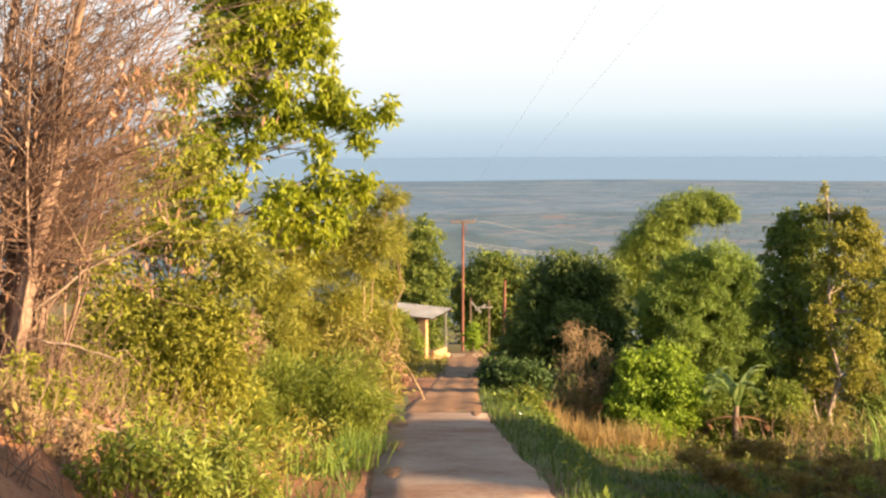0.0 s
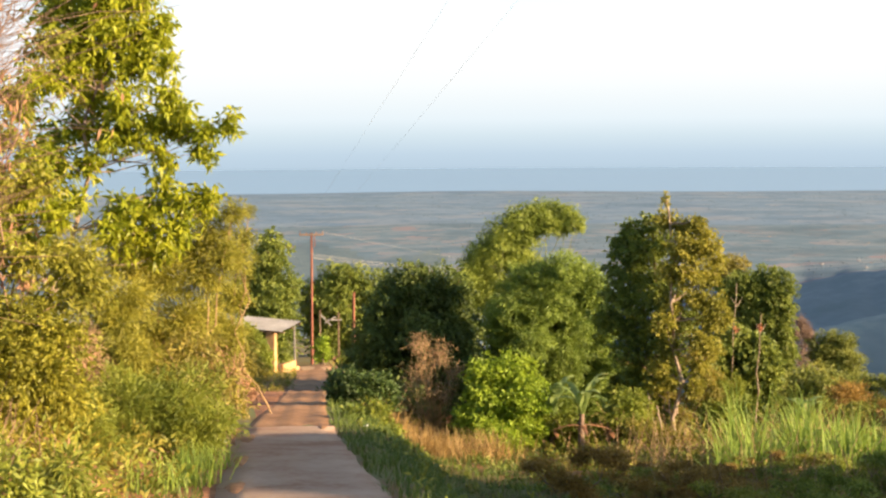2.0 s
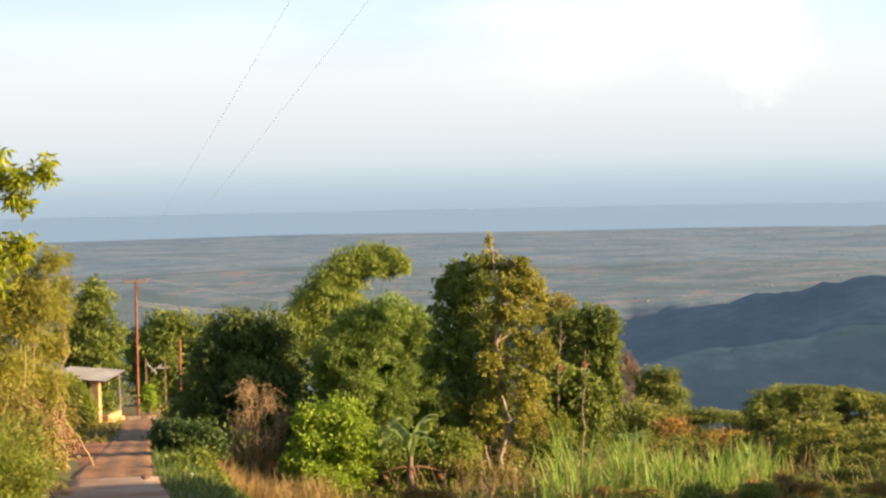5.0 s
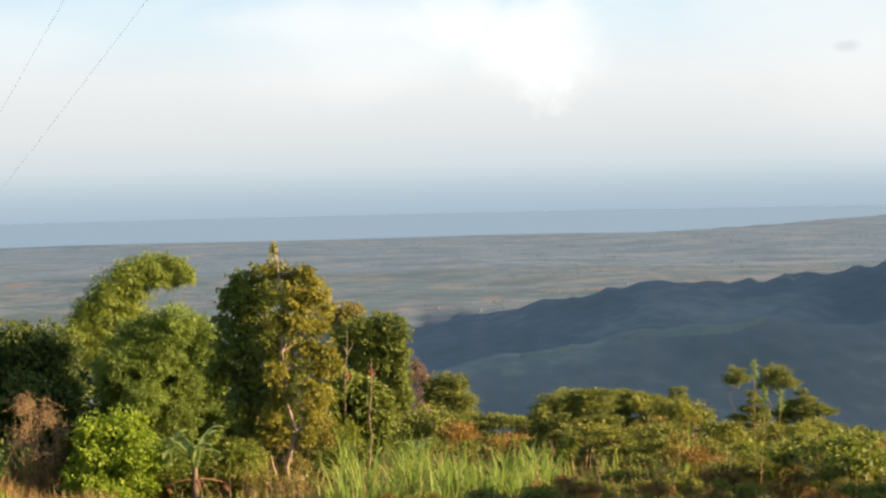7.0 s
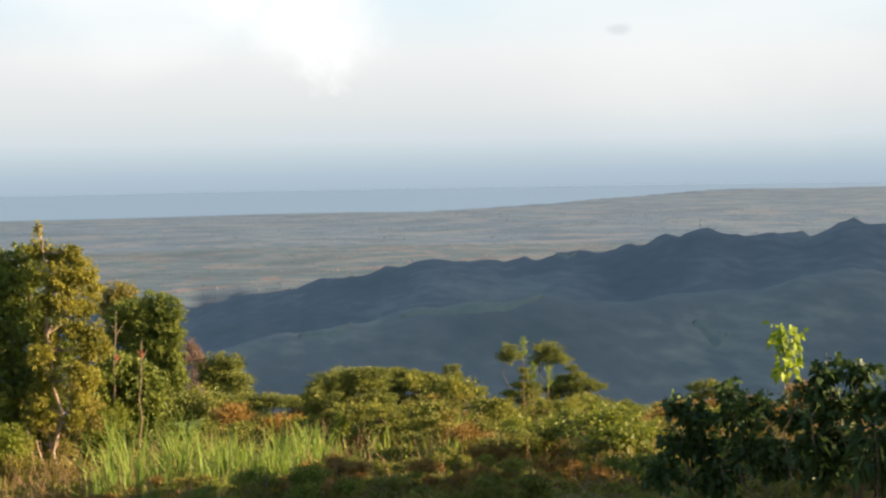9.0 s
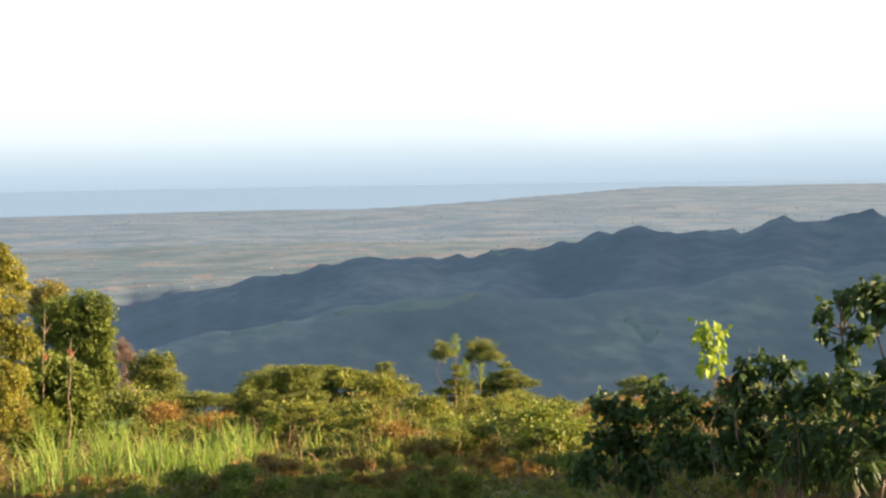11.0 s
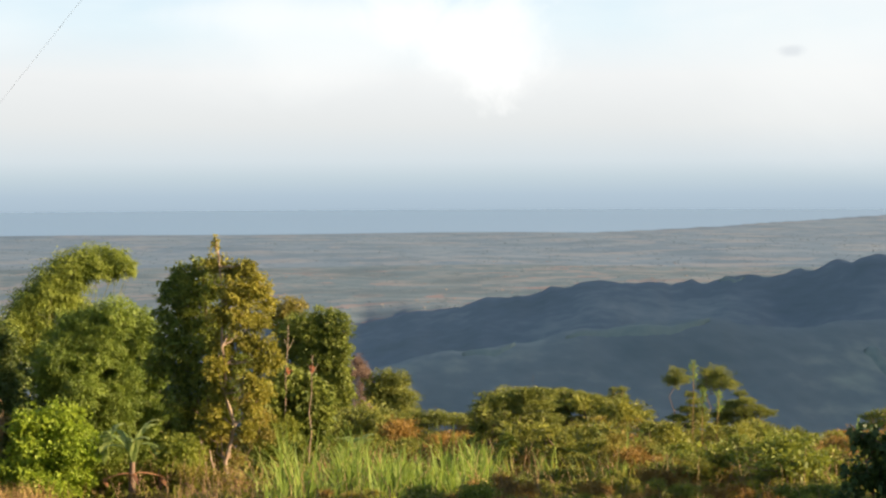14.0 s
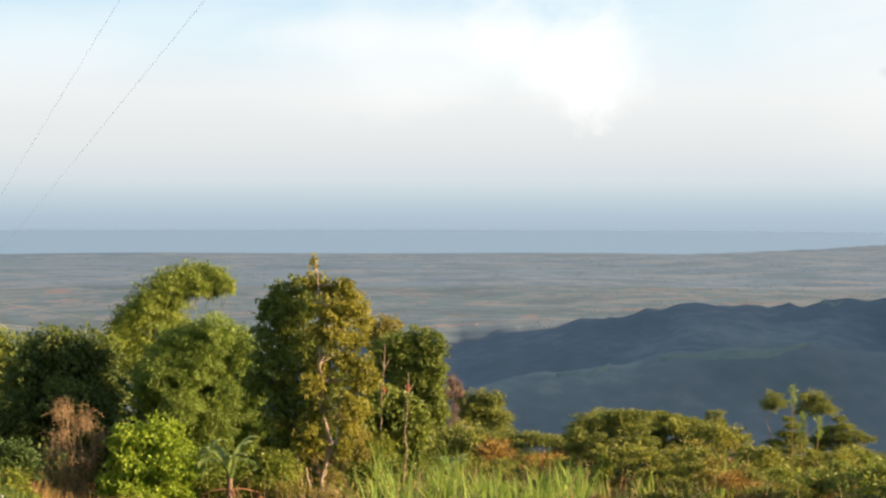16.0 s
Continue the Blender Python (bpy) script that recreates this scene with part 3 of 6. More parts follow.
def woody_plant(name, x, y, clumps, label, category, leaf_mat, bark, density, length, width, droop=0.3, out=0.7, mess=0.8,
                trunk=0.12, stems=1, flat=0.85, shell=3.0, limb=0.35, spread=0.2, group="", whorl=1, skirt=False):
    """A tree or shrub: trunk and limbs reach into each clump, and leaves fill the clumps."""
    z0 = ground_at(x, y) - 0.05
    ob = thing(name, x, y, z0, label, category, group)
    cl = np.array(clumps, float)
    cl[:, 2] -= z0
    cl[:, 3] *= 1.1
    if skirt:  # foliage down to the ground
        more = []
        for c in cl:
            z, r = c[2] - c[3] * 0.95, c[3]
            while z > 0.25:
                more.append((c[0] * 0.95 + RNG.normal() * 0.4 * r, c[1] * 0.95 + RNG.normal() * 0.4 * r, z, r * RNG.uniform(0.75, 1.0)))
                z -= r * 0.95
        if more:
            cl = np.concatenate([cl, np.array(more)])
    lines = []
    top = cl[np.argmax(cl[:, 2])]
    feet = [np.array([RNG.normal() * spread, RNG.normal() * spread, 0]) if stems > 1 else np.zeros(3) for _ in range(stems)]
    spines = []
    for k, f in enumerate(feet):
        goal = top if stems == 1 else cl[k % len(cl)]
        pts = wavy(f, goal[:3], 9, 0.05)
        spines.append(pts)
        lines.append((pts, np.linspace(trunk, trunk * 0.22, 9)))
    allp = np.concatenate(spines)
    for c in cl:
        below = allp[allp[:, 2] < c[2] - 0.15 * c[3]]
        src = below if len(below) else allp[:1]
        s = src[np.argmin(np.linalg.norm(src - c[:3], axis=1) + 0.3 * np.abs(src[:, 2] - c[2] * 0.7))]
        r0 = trunk * limb
        lines.append((wavy(s, c[:3], 6, 0.08), np.linspace(r0, r0 * 0.3, 6)))
        for _ in range(4):
            e = c[:3] + unit(RNG.normal(size=3)) * c[3] * 0.85
            lines.append((wavy(c[:3], e, 4, 0.1), np.linspace(r0 * 0.35, r0 * 0.12, 4)))
    piece("trunk", mesh_of("trunk", *tubes(lines), bark), ob)
    vs, fs, k = [], [], 0
    for i, c in enumerate(cl):
        n = int(density * c[3] ** 2)
        m = max(1, n // whorl)
        p, d = clump_points(c[:3], c[3], m, flat, shell, seed=i * 1.3 + x)
        n = m * whorl
        p, d = np.repeat(p, whorl, 0), np.repeat(d, whorl, 0)
        w = unit(d * out + RNG.normal(size=(n, 3)) * mess * 0.6 - np.array([0, 0, droop]))
        ln = length * RNG.uniform(0.6, 1.25, n)
        v, f = leaf_mesh(p, w, ln, width * RNG.uniform(0.7, 1.2, n))
        vs.append(v), fs.append(f + k)
        k += len(v)
    piece("crown", mesh_of("crown", np.concatenate(vs), np.concatenate(fs), leaf_mat), ob)
    return ob


def mango_tree(x, y, c):
    return woody_plant("broadleaf_tree", x, y, c, "tall broadleaf tree with drooping yellow-green leaves over the lane", "tree", M_MANGO, M_PALEBARK,
                       1050, 0.27, 0.08, droop=0.5, out=0.45, mess=1.2, trunk=0.09, shell=1.7, flat=0.95, whorl=5, limb=0.25)


def feathery_tree(x, y, c):
    return woody_plant("feathery_tree", x, y, c, "light feathery olive-green tree on the bank", "tree", M_FEATHER, M_REDTWIG, 4600, 0.20, 0.027,
                       droop=0.1, out=0.9, trunk=0.035, stems=7, shell=1.6, spread=0.6)


def feathery_shrub(x, y, c):
    return woody_plant("feathery_shrub", x, y, c, "dense fine-leaved green shrub leaning over the lane", "shrub", M_GREEN, M_BARK, 5000, 0.19, 0.025,
                       droop=0.1, out=0.9, trunk=0.05, stems=5, shell=2.5)


def broad_shrub(x, y, c):
    return woody_plant("broadleaf_shrub", x, y, c, "tangled yellow-green broadleaf shrub on the slope", "shrub", M_GREEN, M_BARK, 2200, 0.17, 0.07, skirt=True,
                       droop=0.4, trunk=0.06, stems=5)


def green_shrub(x, y, c):
    return woody_plant("green_shrub", x, y, c, "rounded green shrub at the edge of the lane", "shrub", M_GREEN, M_BARK, 2200, 0.17, 0.07, skirt=True, trunk=0.05, stems=5)


def tangle(x, y, c):
    return woody_plant("tangled_shrub", x, y, c, "tangled yellow-green shrub on the bank", "shrub", M_TANGLE, M_DRYTWIG, 2600, 0.13, 0.045, droop=0.3, trunk=0.05, stems=8, shell=1.8, whorl=3,
                       spread=0.5, skirt=True)


def withered(x, y, c):
    return woody_plant("withered_shrub", x, y, c, "withered pinkish-brown shrub with dead hanging leaves", "shrub", M_DRYLEAF, M_DRYTWIG, 1300, 0.14, 0.04, droop=0.9, trunk=0.03, stems=6, shell=1.6)


def low_shrub(x, y, c):
    return woody_plant("low_shrub", x, y, c, "low fresh green shrub at the foot of the bank", "shrub", M_GREEN, M_BARK, 4200, 0.13, 0.04, trunk=0.03, stems=5)


def brown_shrub(x, y, c):
    return woody_plant("brown_shrub", x, y, c, "half dry brownish shrub beside the lane", "shrub", M_OLIVE, M_DRYTWIG, 1900, 0.16, 0.045, trunk=0.022, stems=6)


def dark_tree(x, y, c):
    return woody_plant("green_tree", x, y, c, "dense dark green broadleaf tree", "tree", M_DARK, M_BARK, 1200, 0.26, 0.11, skirt=True, trunk=0.16, whorl=3)


def dark_bush(x, y, c):
    return woody_plant("dark_bush", x, y, c, "large green bushy tree beside the lane, leaf colour darkened for shade", "tree", M_SHADETONE, M_BARK, 2100, 0.20, 0.085, skirt=True, whorl=3, trunk=0.12, stems=4, spread=0.5)


def lime_bush(x, y, c):
    return woody_plant("lime_bush", x, y, c, "bright lime-green leafy bush", "shrub", M_LIME, M_BARK, 2600, 0.16, 0.08, skirt=True, whorl=3, trunk=0.06, stems=4)


def tall_tree(x, y, c):
    return woody_plant("slender_tree", x, y, c, "slender pale-trunked tree with dense olive-green crown", "tree", M_CROWN, M_PALEBARK, 3000, 0.17, 0.06,
                       droop=0.1, trunk=0.10, whorl=3, shell=2.0, out=0.5)


def brown_tree(x, y, c):
    return woody_plant("brown_tree", x, y, c, "brownish withered tree crown", "tree", M_OLIVE, M_BARK, 700, 0.28, 0.09, trunk=0.12)


def leafy_tree(x, y, c):
    return woody_plant("leafy_tree", x, y, c, "dark green leafy tree crowding the pale trunk", "tree", M_DARK, M_BARK, 2200, 0.19, 0.085, trunk=0.10, whorl=3)


def round_tree(x, y, c):
    return woody_plant("round_tree", x, y, c, "round-topped dense olive tree", "tree", M_ACACIA, M_BARK, 900, 0.24, 0.09, skirt=True, trunk=0.14)


def acacia(x, y, c):
    return woody_plant("acacia_shrub", x, y, c, "flat-topped fine-leaved scrub on the slope", "shrub", M_ACACIA, M_BARK, 1900, 0.17, 0.05, skirt=True, droop=-0.1, trunk=0.07, stems=3,
                       flat=0.34)


def umbrella_tree(x, y, c):
    return woody_plant("umbrella_tree", x, y, c, "thin umbrella-crowned tree on the far slope", "tree", M_ACACIA, M_BARK, 1000, 0.22, 0.07, trunk=0.09, flat=0.7, shell=1.7)


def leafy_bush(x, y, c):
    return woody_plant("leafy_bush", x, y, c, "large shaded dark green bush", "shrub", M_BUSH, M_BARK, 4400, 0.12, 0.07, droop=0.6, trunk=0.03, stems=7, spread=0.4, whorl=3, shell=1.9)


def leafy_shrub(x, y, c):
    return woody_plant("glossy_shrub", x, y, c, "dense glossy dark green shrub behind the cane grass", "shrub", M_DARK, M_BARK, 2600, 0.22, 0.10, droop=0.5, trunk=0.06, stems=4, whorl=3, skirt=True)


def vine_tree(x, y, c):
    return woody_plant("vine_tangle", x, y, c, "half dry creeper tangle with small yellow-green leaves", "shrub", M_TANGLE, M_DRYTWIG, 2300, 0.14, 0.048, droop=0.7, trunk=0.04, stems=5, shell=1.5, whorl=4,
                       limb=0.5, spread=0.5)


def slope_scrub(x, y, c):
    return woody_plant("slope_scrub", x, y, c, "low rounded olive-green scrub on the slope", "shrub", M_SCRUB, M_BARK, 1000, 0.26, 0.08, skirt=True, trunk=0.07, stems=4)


# dark leaf tone stands in for shade at the foot of the big bush
def shade_shrub(x, y, c):
    return woody_plant("shade_toned_shrub", x, y, c, "low green shrub spreading to the edge of the lane, leaves darkened for shade", "shrub", M_BUSH, M_BARK, 3200, 0.15, 0.07, skirt=True, trunk=0.03, stems=5, whorl=3)


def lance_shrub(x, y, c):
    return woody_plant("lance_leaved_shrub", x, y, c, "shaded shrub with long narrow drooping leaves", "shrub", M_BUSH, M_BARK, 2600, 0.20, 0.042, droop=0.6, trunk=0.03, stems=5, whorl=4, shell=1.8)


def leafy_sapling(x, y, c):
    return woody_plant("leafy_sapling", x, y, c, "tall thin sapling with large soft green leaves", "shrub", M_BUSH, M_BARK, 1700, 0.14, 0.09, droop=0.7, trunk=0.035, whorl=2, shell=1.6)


def bright_sprig(x, y, c):
    return woody_plant("leafy_sapling", x, y, c, "sapling with bright sunlit lime leaves", "shrub", M_LIME, M_BARK, 2400, 0.11, 0.07, droop=0.7, trunk=0.012)


def bamboo(x, y, c):
    return woody_plant("bamboo_clump", x, y, c, "tall arching bamboo clump with fine leaves", "bamboo", M_BAMBOO, M_CULM, 3600, 0.22, 0.035, droop=0.5, out=0.5,
                       trunk=0.05, stems=9, spread=0.7, shell=2.2)


def bamboo_mass(x, y, c):
    return woody_plant("bamboo_thicket", x, y, c, "dense rounded bamboo thicket in deep green", "bamboo", M_THICKET, M_CULM, 3400, 0.20, 0.04, droop=0.4, out=0.6,
                       trunk=0.04, stems=7, spread=0.7, skirt=True)


# green leaves toned down partway, for the shade on the bush by the lane
M_SHADETONE = leaf_material("shade_toned_leaves", (0.032, 0.06, 0.014), (0.19, 0.225, 0.048), 0.3)
M_CULM = rough_material("bamboo_culm", (0.12, 0.14, 0.05), (0.26, 0.26, 0.11), 3.0)
M_THICKET = leaf_material("thicket_leaves", (0.045, 0.085, 0.014), (0.30, 0.37, 0.055), 0.32)
M_ACACIA = leaf_material("acacia_leaves", (0.05, 0.076, 0.014), (0.31, 0.315, 0.055), 0.32)
# near-black greens: part of the bush's shade is in the leaf colour
M_BUSH = leaf_material("shade_darkened_leaves", (0.02, 0.041, 0.011), (0.11, 0.162, 0.036), 0.3)


def twiggy(name, x, y, c, label, n=260, mat=None, thick=0.012, height=None):
    """A leafless mass of thin twigs."""
    z0 = ground_at(x, y)
    ob = thing(name, x, y, z0, label, "shrub")
    lines = []
    cl = np.array(c, float)
    cl[:, 2] -= z0
    for i in range(n):
        k = cl[RNG.integers(len(cl))]
        e = k[:3] + unit(RNG.normal(size=3)) * k[3] * RNG.random() ** 0.4
        s = np.array([RNG.normal() * 0.25, RNG.normal() * 0.25, 0]) if i % 4 == 0 else k[:3] + RNG.normal(size=3) * k[3] * 0.4 - [0, 0, 0.3 * k[3]]
        lines.append((wavy(s, e, 5, 0.12, 0.05), np.linspace(thick, thick * 0.4, 5)))
    piece("branchwork", mesh_of("branchwork", *tubes(lines, 3), mat or M_DRYTWIG), ob)
    return ob


def dry_shrub(x, y, c):
    return twiggy("dry_shrub", x, y, c, "bare reddish-brown twiggy shrub", 640, M_REDTWIG, thick=0.010)


def bare_tree(x, y, c):
    return twiggy("bare_tree", x, y, c, "pinkish leafless tree on the slope", 500, M_BARK, thick=0.03)


mango_tree(-6.9, 42.4, [(1.4, 0.4, 4.4, 0.78), (2.3, 0.1, 4.5, 0.88), (3.2, 0.6, 4.2, 0.88), (3.7, 0.5, 4.4, 0.43), (1.9, 0.6, 3.6, 0.88), (2.9, 0.4, 3.4, 0.82), (3.7, 0.3, 3.5, 0.49), (1.2, 0.1, 3.2, 0.74), (1.8, 0.8, 2.6, 0.74), (2.7, -0.0, 2.4, 0.66), (3.8, 0.2, 2.7, 0.43), (4.1, 0.1, 2.3, 0.47), (3.5, 0.8, 1.9, 0.62), (4.2, 1.0, 1.8, 0.58), (4.8, 0.3, 1.6, 0.43), (5.4, 0.4, 1.8, 0.39), (5.5, 0.4, 2.1, 0.23), (2.9, 0.5, 1.6, 0.7), (2.2, 0.3, 1.5, 0.62), (1.5, 0.6, 1.8, 0.66), (3.7, 0.2, 1.0, 0.43), (3.6, 0.7, 0.4, 0.39), (4.7, 0.5, 1.1, 0.43), (4.1, 0.8, -0.2, 0.55), (4.8, 0.8, -0.1, 0.51), (3.5, 0.9, -0.3, 0.66), (2.6, 0.3, -0.4, 0.62), (3.0, 0.5, -1.0, 0.7), (3.8, 0.5, -1.1, 0.58), (2.3, 0.0, -1.0, 0.55), (4.2, 0.5, -0.8, 0.39), (3.4, 0.7, -1.6, 0.39), (0.6, 0.6, 1.4, 0.66), (0.3, -0.4, 0.9, 0.55), (1.0, 0.3, 0.9, 0.51), (0.1, -0.2, -0.1, 0.66), (0.9, -0.3, -0.5, 0.62), (-0.4, -0.5, -0.2, 0.58), (-0.7, 0.2, -1.2, 0.62), (0.3, 0.5, -1.2, 0.55), (1.4, 0.2, -0.1, 0.47), (2.2, 0.1, 5.1, 0.97), (3.0, 0.4, 5.2, 0.82), (1.0, 0.7, 5.0, 0.88), (0.1, 0.2, 2.3, 0.51), (0.6, -0.4, 3.0, 0.58), (1.2, -0.1, 3.9, 0.58), (0.5, 0.5, 0.3, 0.58), (-0.2, -0.0, -0.9, 0.58), (1.7, 0.4, 0.8, 0.43)])
vine_tree(-5.7, 31.0, [(-0.3, -0.5, 0.4, 0.62), (0.4, -0.2, 0.7, 0.62), (-0.7, -0.0, -0.4, 0.65), (-0.0, 0.3, -0.7, 0.72), (0.8, -0.1, -0.8, 0.65), (1.6, 0.1, -0.9, 0.59), (-0.3, 0.2, 1.1, 0.5), (0.3, 0.5, 1.6, 0.5), (-0.8, -0.6, -1.1, 0.62), (1.1, -0.2, 0.7, 0.5), (0.6, 0.3, 2.4, 0.44), (1.2, 0.2, 3.3, 0.47), (0.0, -0.1, 2.4, 0.4), (-1.4, -0.2, -0.7, 0.53), (-1.7, -0.1, -1.5, 0.56), (1.9, -0.1, -1.4, 0.56), (1.0, 0.7, -1.7, 0.62), (-0.7, 0.4, -2.0, 0.65), (0.4, -0.0, -1.8, 0.65)])
feathery_tree(-2.8, 44.8, [(-1.6, -0.4, -1.8, 0.79), (-0.7, -0.2, -2.4, 0.88), (0.0, 0.4, -1.7, 0.74), (0.7, 0.2, -1.2, 0.57), (1.3, -0.0, -0.6, 0.41), (-0.1, 0.0, -3.6, 0.89), (-1.0, 0.0, -3.9, 0.79), (0.5, -0.1, -2.4, 0.63), (-0.6, 0.3, -4.9, 0.80), (1.0, -0.1, -1.8, 0.54), (0.4, 0.1, -0.5, 0.38)])
feathery_tree(-4.4, 39.8, [(-0.5, 0.0, -2.1, 0.79), (0.1, 0.1, -3.0, 0.79), (-0.8, -0.1, -1.4, 0.65), (0.4, -0.4, -3.8, 0.78), (-0.4, 0.0, -4.1, 0.79), (0.5, 0.4, -2.5, 0.63), (0.7, -0.0, -4.5, 0.62)])
tangle(-5.2, 29.7, [(-1.0, 0.2, -2.0, 0.97), (-0.2, -0.1, -2.6, 1.06), (0.3, 0.5, -2.1, 0.97), (-1.1, -0.8, -3.2, 0.84), (0.0, 0.0, -3.5, 0.96), (0.9, -0.1, -2.9, 0.84), (1.1, 0.3, -2.1, 0.64)])
feathery_shrub(-2.6, 35.9, [(0.2, 0.3, -4.5, 0.96), (-0.6, 0.3, -4.9, 1.03), (0.9, 0.0, -4.9, 0.57), (-1.0, -0.3, -4.3, 0.88), (0.5, -0.3, -5.3, 0.63)])
low_shrub(-4.3, 23.6, [(-0.1, 0.1, -3.3, 0.59), (0.5, 0.0, -3.6, 0.51), (-0.4, -0.1, -3.5, 0.42)])
brown_shrub(-2.7, 62.1, [(0.4, 0.0, -7.3, 0.99), (-0.5, 0.4, -6.9, 1.10), (0.6, 0.1, -8.1, 0.77), (-0.5, -0.5, -7.9, 1.09)])
dark_tree(-1.7, 105.2, [(0.3, -0.5, -6.4, 1.40), (-0.1, 0.7, -8.4, 1.57), (1.0, -0.5, -8.6, 1.33), (-1.4, 0.2, -9.1, 1.49), (0.3, 0.1, -5.4, 0.74)])
dark_tree(3.6, 116.3, [(-0.9, 0.4, -9.8, 1.65), (0.3, -0.7, -8.9, 1.43), (2.0, -0.2, -9.8, 1.56), (-2.0, 0.2, -10.6, 1.48), (1.1, 0.0, -11.0, 1.44), (-0.5, 0.3, -11.7, 1.15)])
broad_shrub(-3.9, 90.1, [(0.8, 0.4, -9.7, 0.96), (-0.1, -0.6, -10.2, 1.14), (-0.8, 0.2, -9.5, 1.15)])
lime_bush(1.8, 97.9, [(0.1, -0.1, -11.1, 0.36), (-0.1, 0.1, -11.4, 0.36)])
dark_bush(4.8, 67.1, [(-0.9, -0.4, -5.7, 0.87), (-0.4, 0.2, -5.0, 0.87), (0.5, -0.4, -4.6, 0.98), (1.6, 0.3, -4.9, 0.93), (2.2, 0.1, -5.2, 0.76), (-1.0, -0.5, -7.1, 1.15), (0.2, 0.8, -6.8, 1.53), (1.6, 0.2, -6.6, 1.37), (-1.7, 0.4, -8.5, 1.04), (-2.5, 0.6, -9.1, 0.76), (-3.1, 0.1, -9.4, 0.55), (-0.8, 0.7, -8.7, 1.48), (0.9, 0.8, -8.5, 1.48), (1.9, -0.9, -8.0, 1.04), (-1.8, 0.7, -9.7, 0.93), (-0.1, -0.2, -9.8, 0.93), (-2.8, 0.1, -9.8, 0.55), (1.3, -0.6, -9.5, 0.82)])
bamboo(9.6, 74.4, [(0.9, -0.7, -2.5, 0.77), (1.8, -0.6, -2.2, 0.73), (2.7, 0.0, -2.2, 0.7), (3.3, -0.4, -2.3, 0.62), (3.7, -0.8, -2.6, 0.4), (3.9, -0.6, -2.9, 0.22), (1.8, -0.3, -2.9, 0.62), (2.5, -0.7, -2.7, 0.55), (3.2, -0.3, -2.9, 0.44), (0.2, -0.6, -3.2, 0.84), (-0.4, -0.1, -3.9, 0.84), (-0.9, 0.1, -4.4, 0.73), (1.3, -0.3, -3.3, 0.73), (0.6, 0.1, -4.1, 1.06), (-0.3, 0.5, -5.0, 1.1), (1.4, 0.6, -4.6, 0.92), (-1.3, -0.2, -5.2, 0.84), (0.0, 0.3, -5.9, 1.1), (-0.9, 0.4, -6.3, 0.92)])
bamboo_mass(10.8, 70.2, [(0.5, -0.4, -4.6, 0.84), (1.3, -1.0, -4.4, 0.84), (2.4, 0.2, -4.8, 0.68), (2.8, -0.6, -5.1, 0.45), (-0.4, -0.3, -5.0, 1.01), (0.8, 0.7, -5.7, 1.17), (2.0, -0.2, -5.6, 1.01), (2.6, -0.5, -5.9, 0.65), (-0.8, 0.6, -6.0, 1.01), (-0.1, -0.8, -6.4, 1.01), (1.4, 0.1, -6.6, 0.94), (-1.6, 0.0, -6.6, 0.81), (0.2, -0.8, -7.7, 1.01), (1.2, 0.1, -8.0, 0.84), (-0.4, 0.7, -7.6, 0.84)])
dry_shrub(5.2, 60.8, [(-0.3, -0.4, -6.4, 0.59), (0.5, 0.1, -6.9, 0.72), (-0.5, 0.6, -7.8, 0.81), (0.5, -0.5, -8.2, 0.81), (-1.1, -0.0, -9.0, 0.81), (0.2, 0.3, -9.8, 0.77), (-1.5, 0.4, -9.9, 0.63), (1.1, -0.2, -7.6, 0.54), (-0.5, 0.2, -10.3, 0.68)])
lime_bush(8.0, 59.4, [(-0.7, 0.4, -7.5, 0.76), (0.4, 0.4, -7.5, 0.85), (-0.3, -0.1, -8.7, 1.18), (0.8, -0.5, -8.4, 0.94), (0.7, 0.1, -9.8, 0.98), (-0.8, -0.2, -9.5, 0.88)])
tall_tree(15.0, 60.7, [(-0.4, 0.4, -1.9, 0.49), (0.2, 0.2, -2.2, 0.54), (0.6, -0.4, -1.9, 0.31), (0.8, -0.3, -2.3, 0.43), (1.1, -0.6, -2.8, 0.49), (0.6, -0.5, -3.0, 0.63), (-0.0, -0.3, -3.0, 0.66), (1.5, -0.1, -3.4, 0.4), (0.3, -0.5, -3.9, 0.68), (-0.3, -0.1, -3.9, 0.6), (1.1, -0.3, -4.1, 0.54), (0.8, 0.2, -5.0, 0.6), (1.5, 0.0, -5.2, 0.49), (-0.2, 0.3, -5.0, 0.54), (-0.6, -0.1, -5.8, 0.51), (1.2, -0.2, -5.8, 0.6), (1.8, -0.3, -5.7, 0.34), (0.7, -0.6, -6.5, 0.54), (1.3, -0.2, -6.9, 0.46), (-0.4, -0.0, -6.8, 0.51), (-0.7, 0.2, -7.6, 0.49), (0.8, -0.1, -7.6, 0.43), (-0.4, 0.2, -8.2, 0.46), (0.6, -0.1, -8.4, 0.4), (-0.9, 0.3, -8.4, 0.4), (-0.5, 0.1, -0.8, 0.07), (-0.5, 0.1, -1.0, 0.11), (-0.5, 0.0, -1.2, 0.13)])
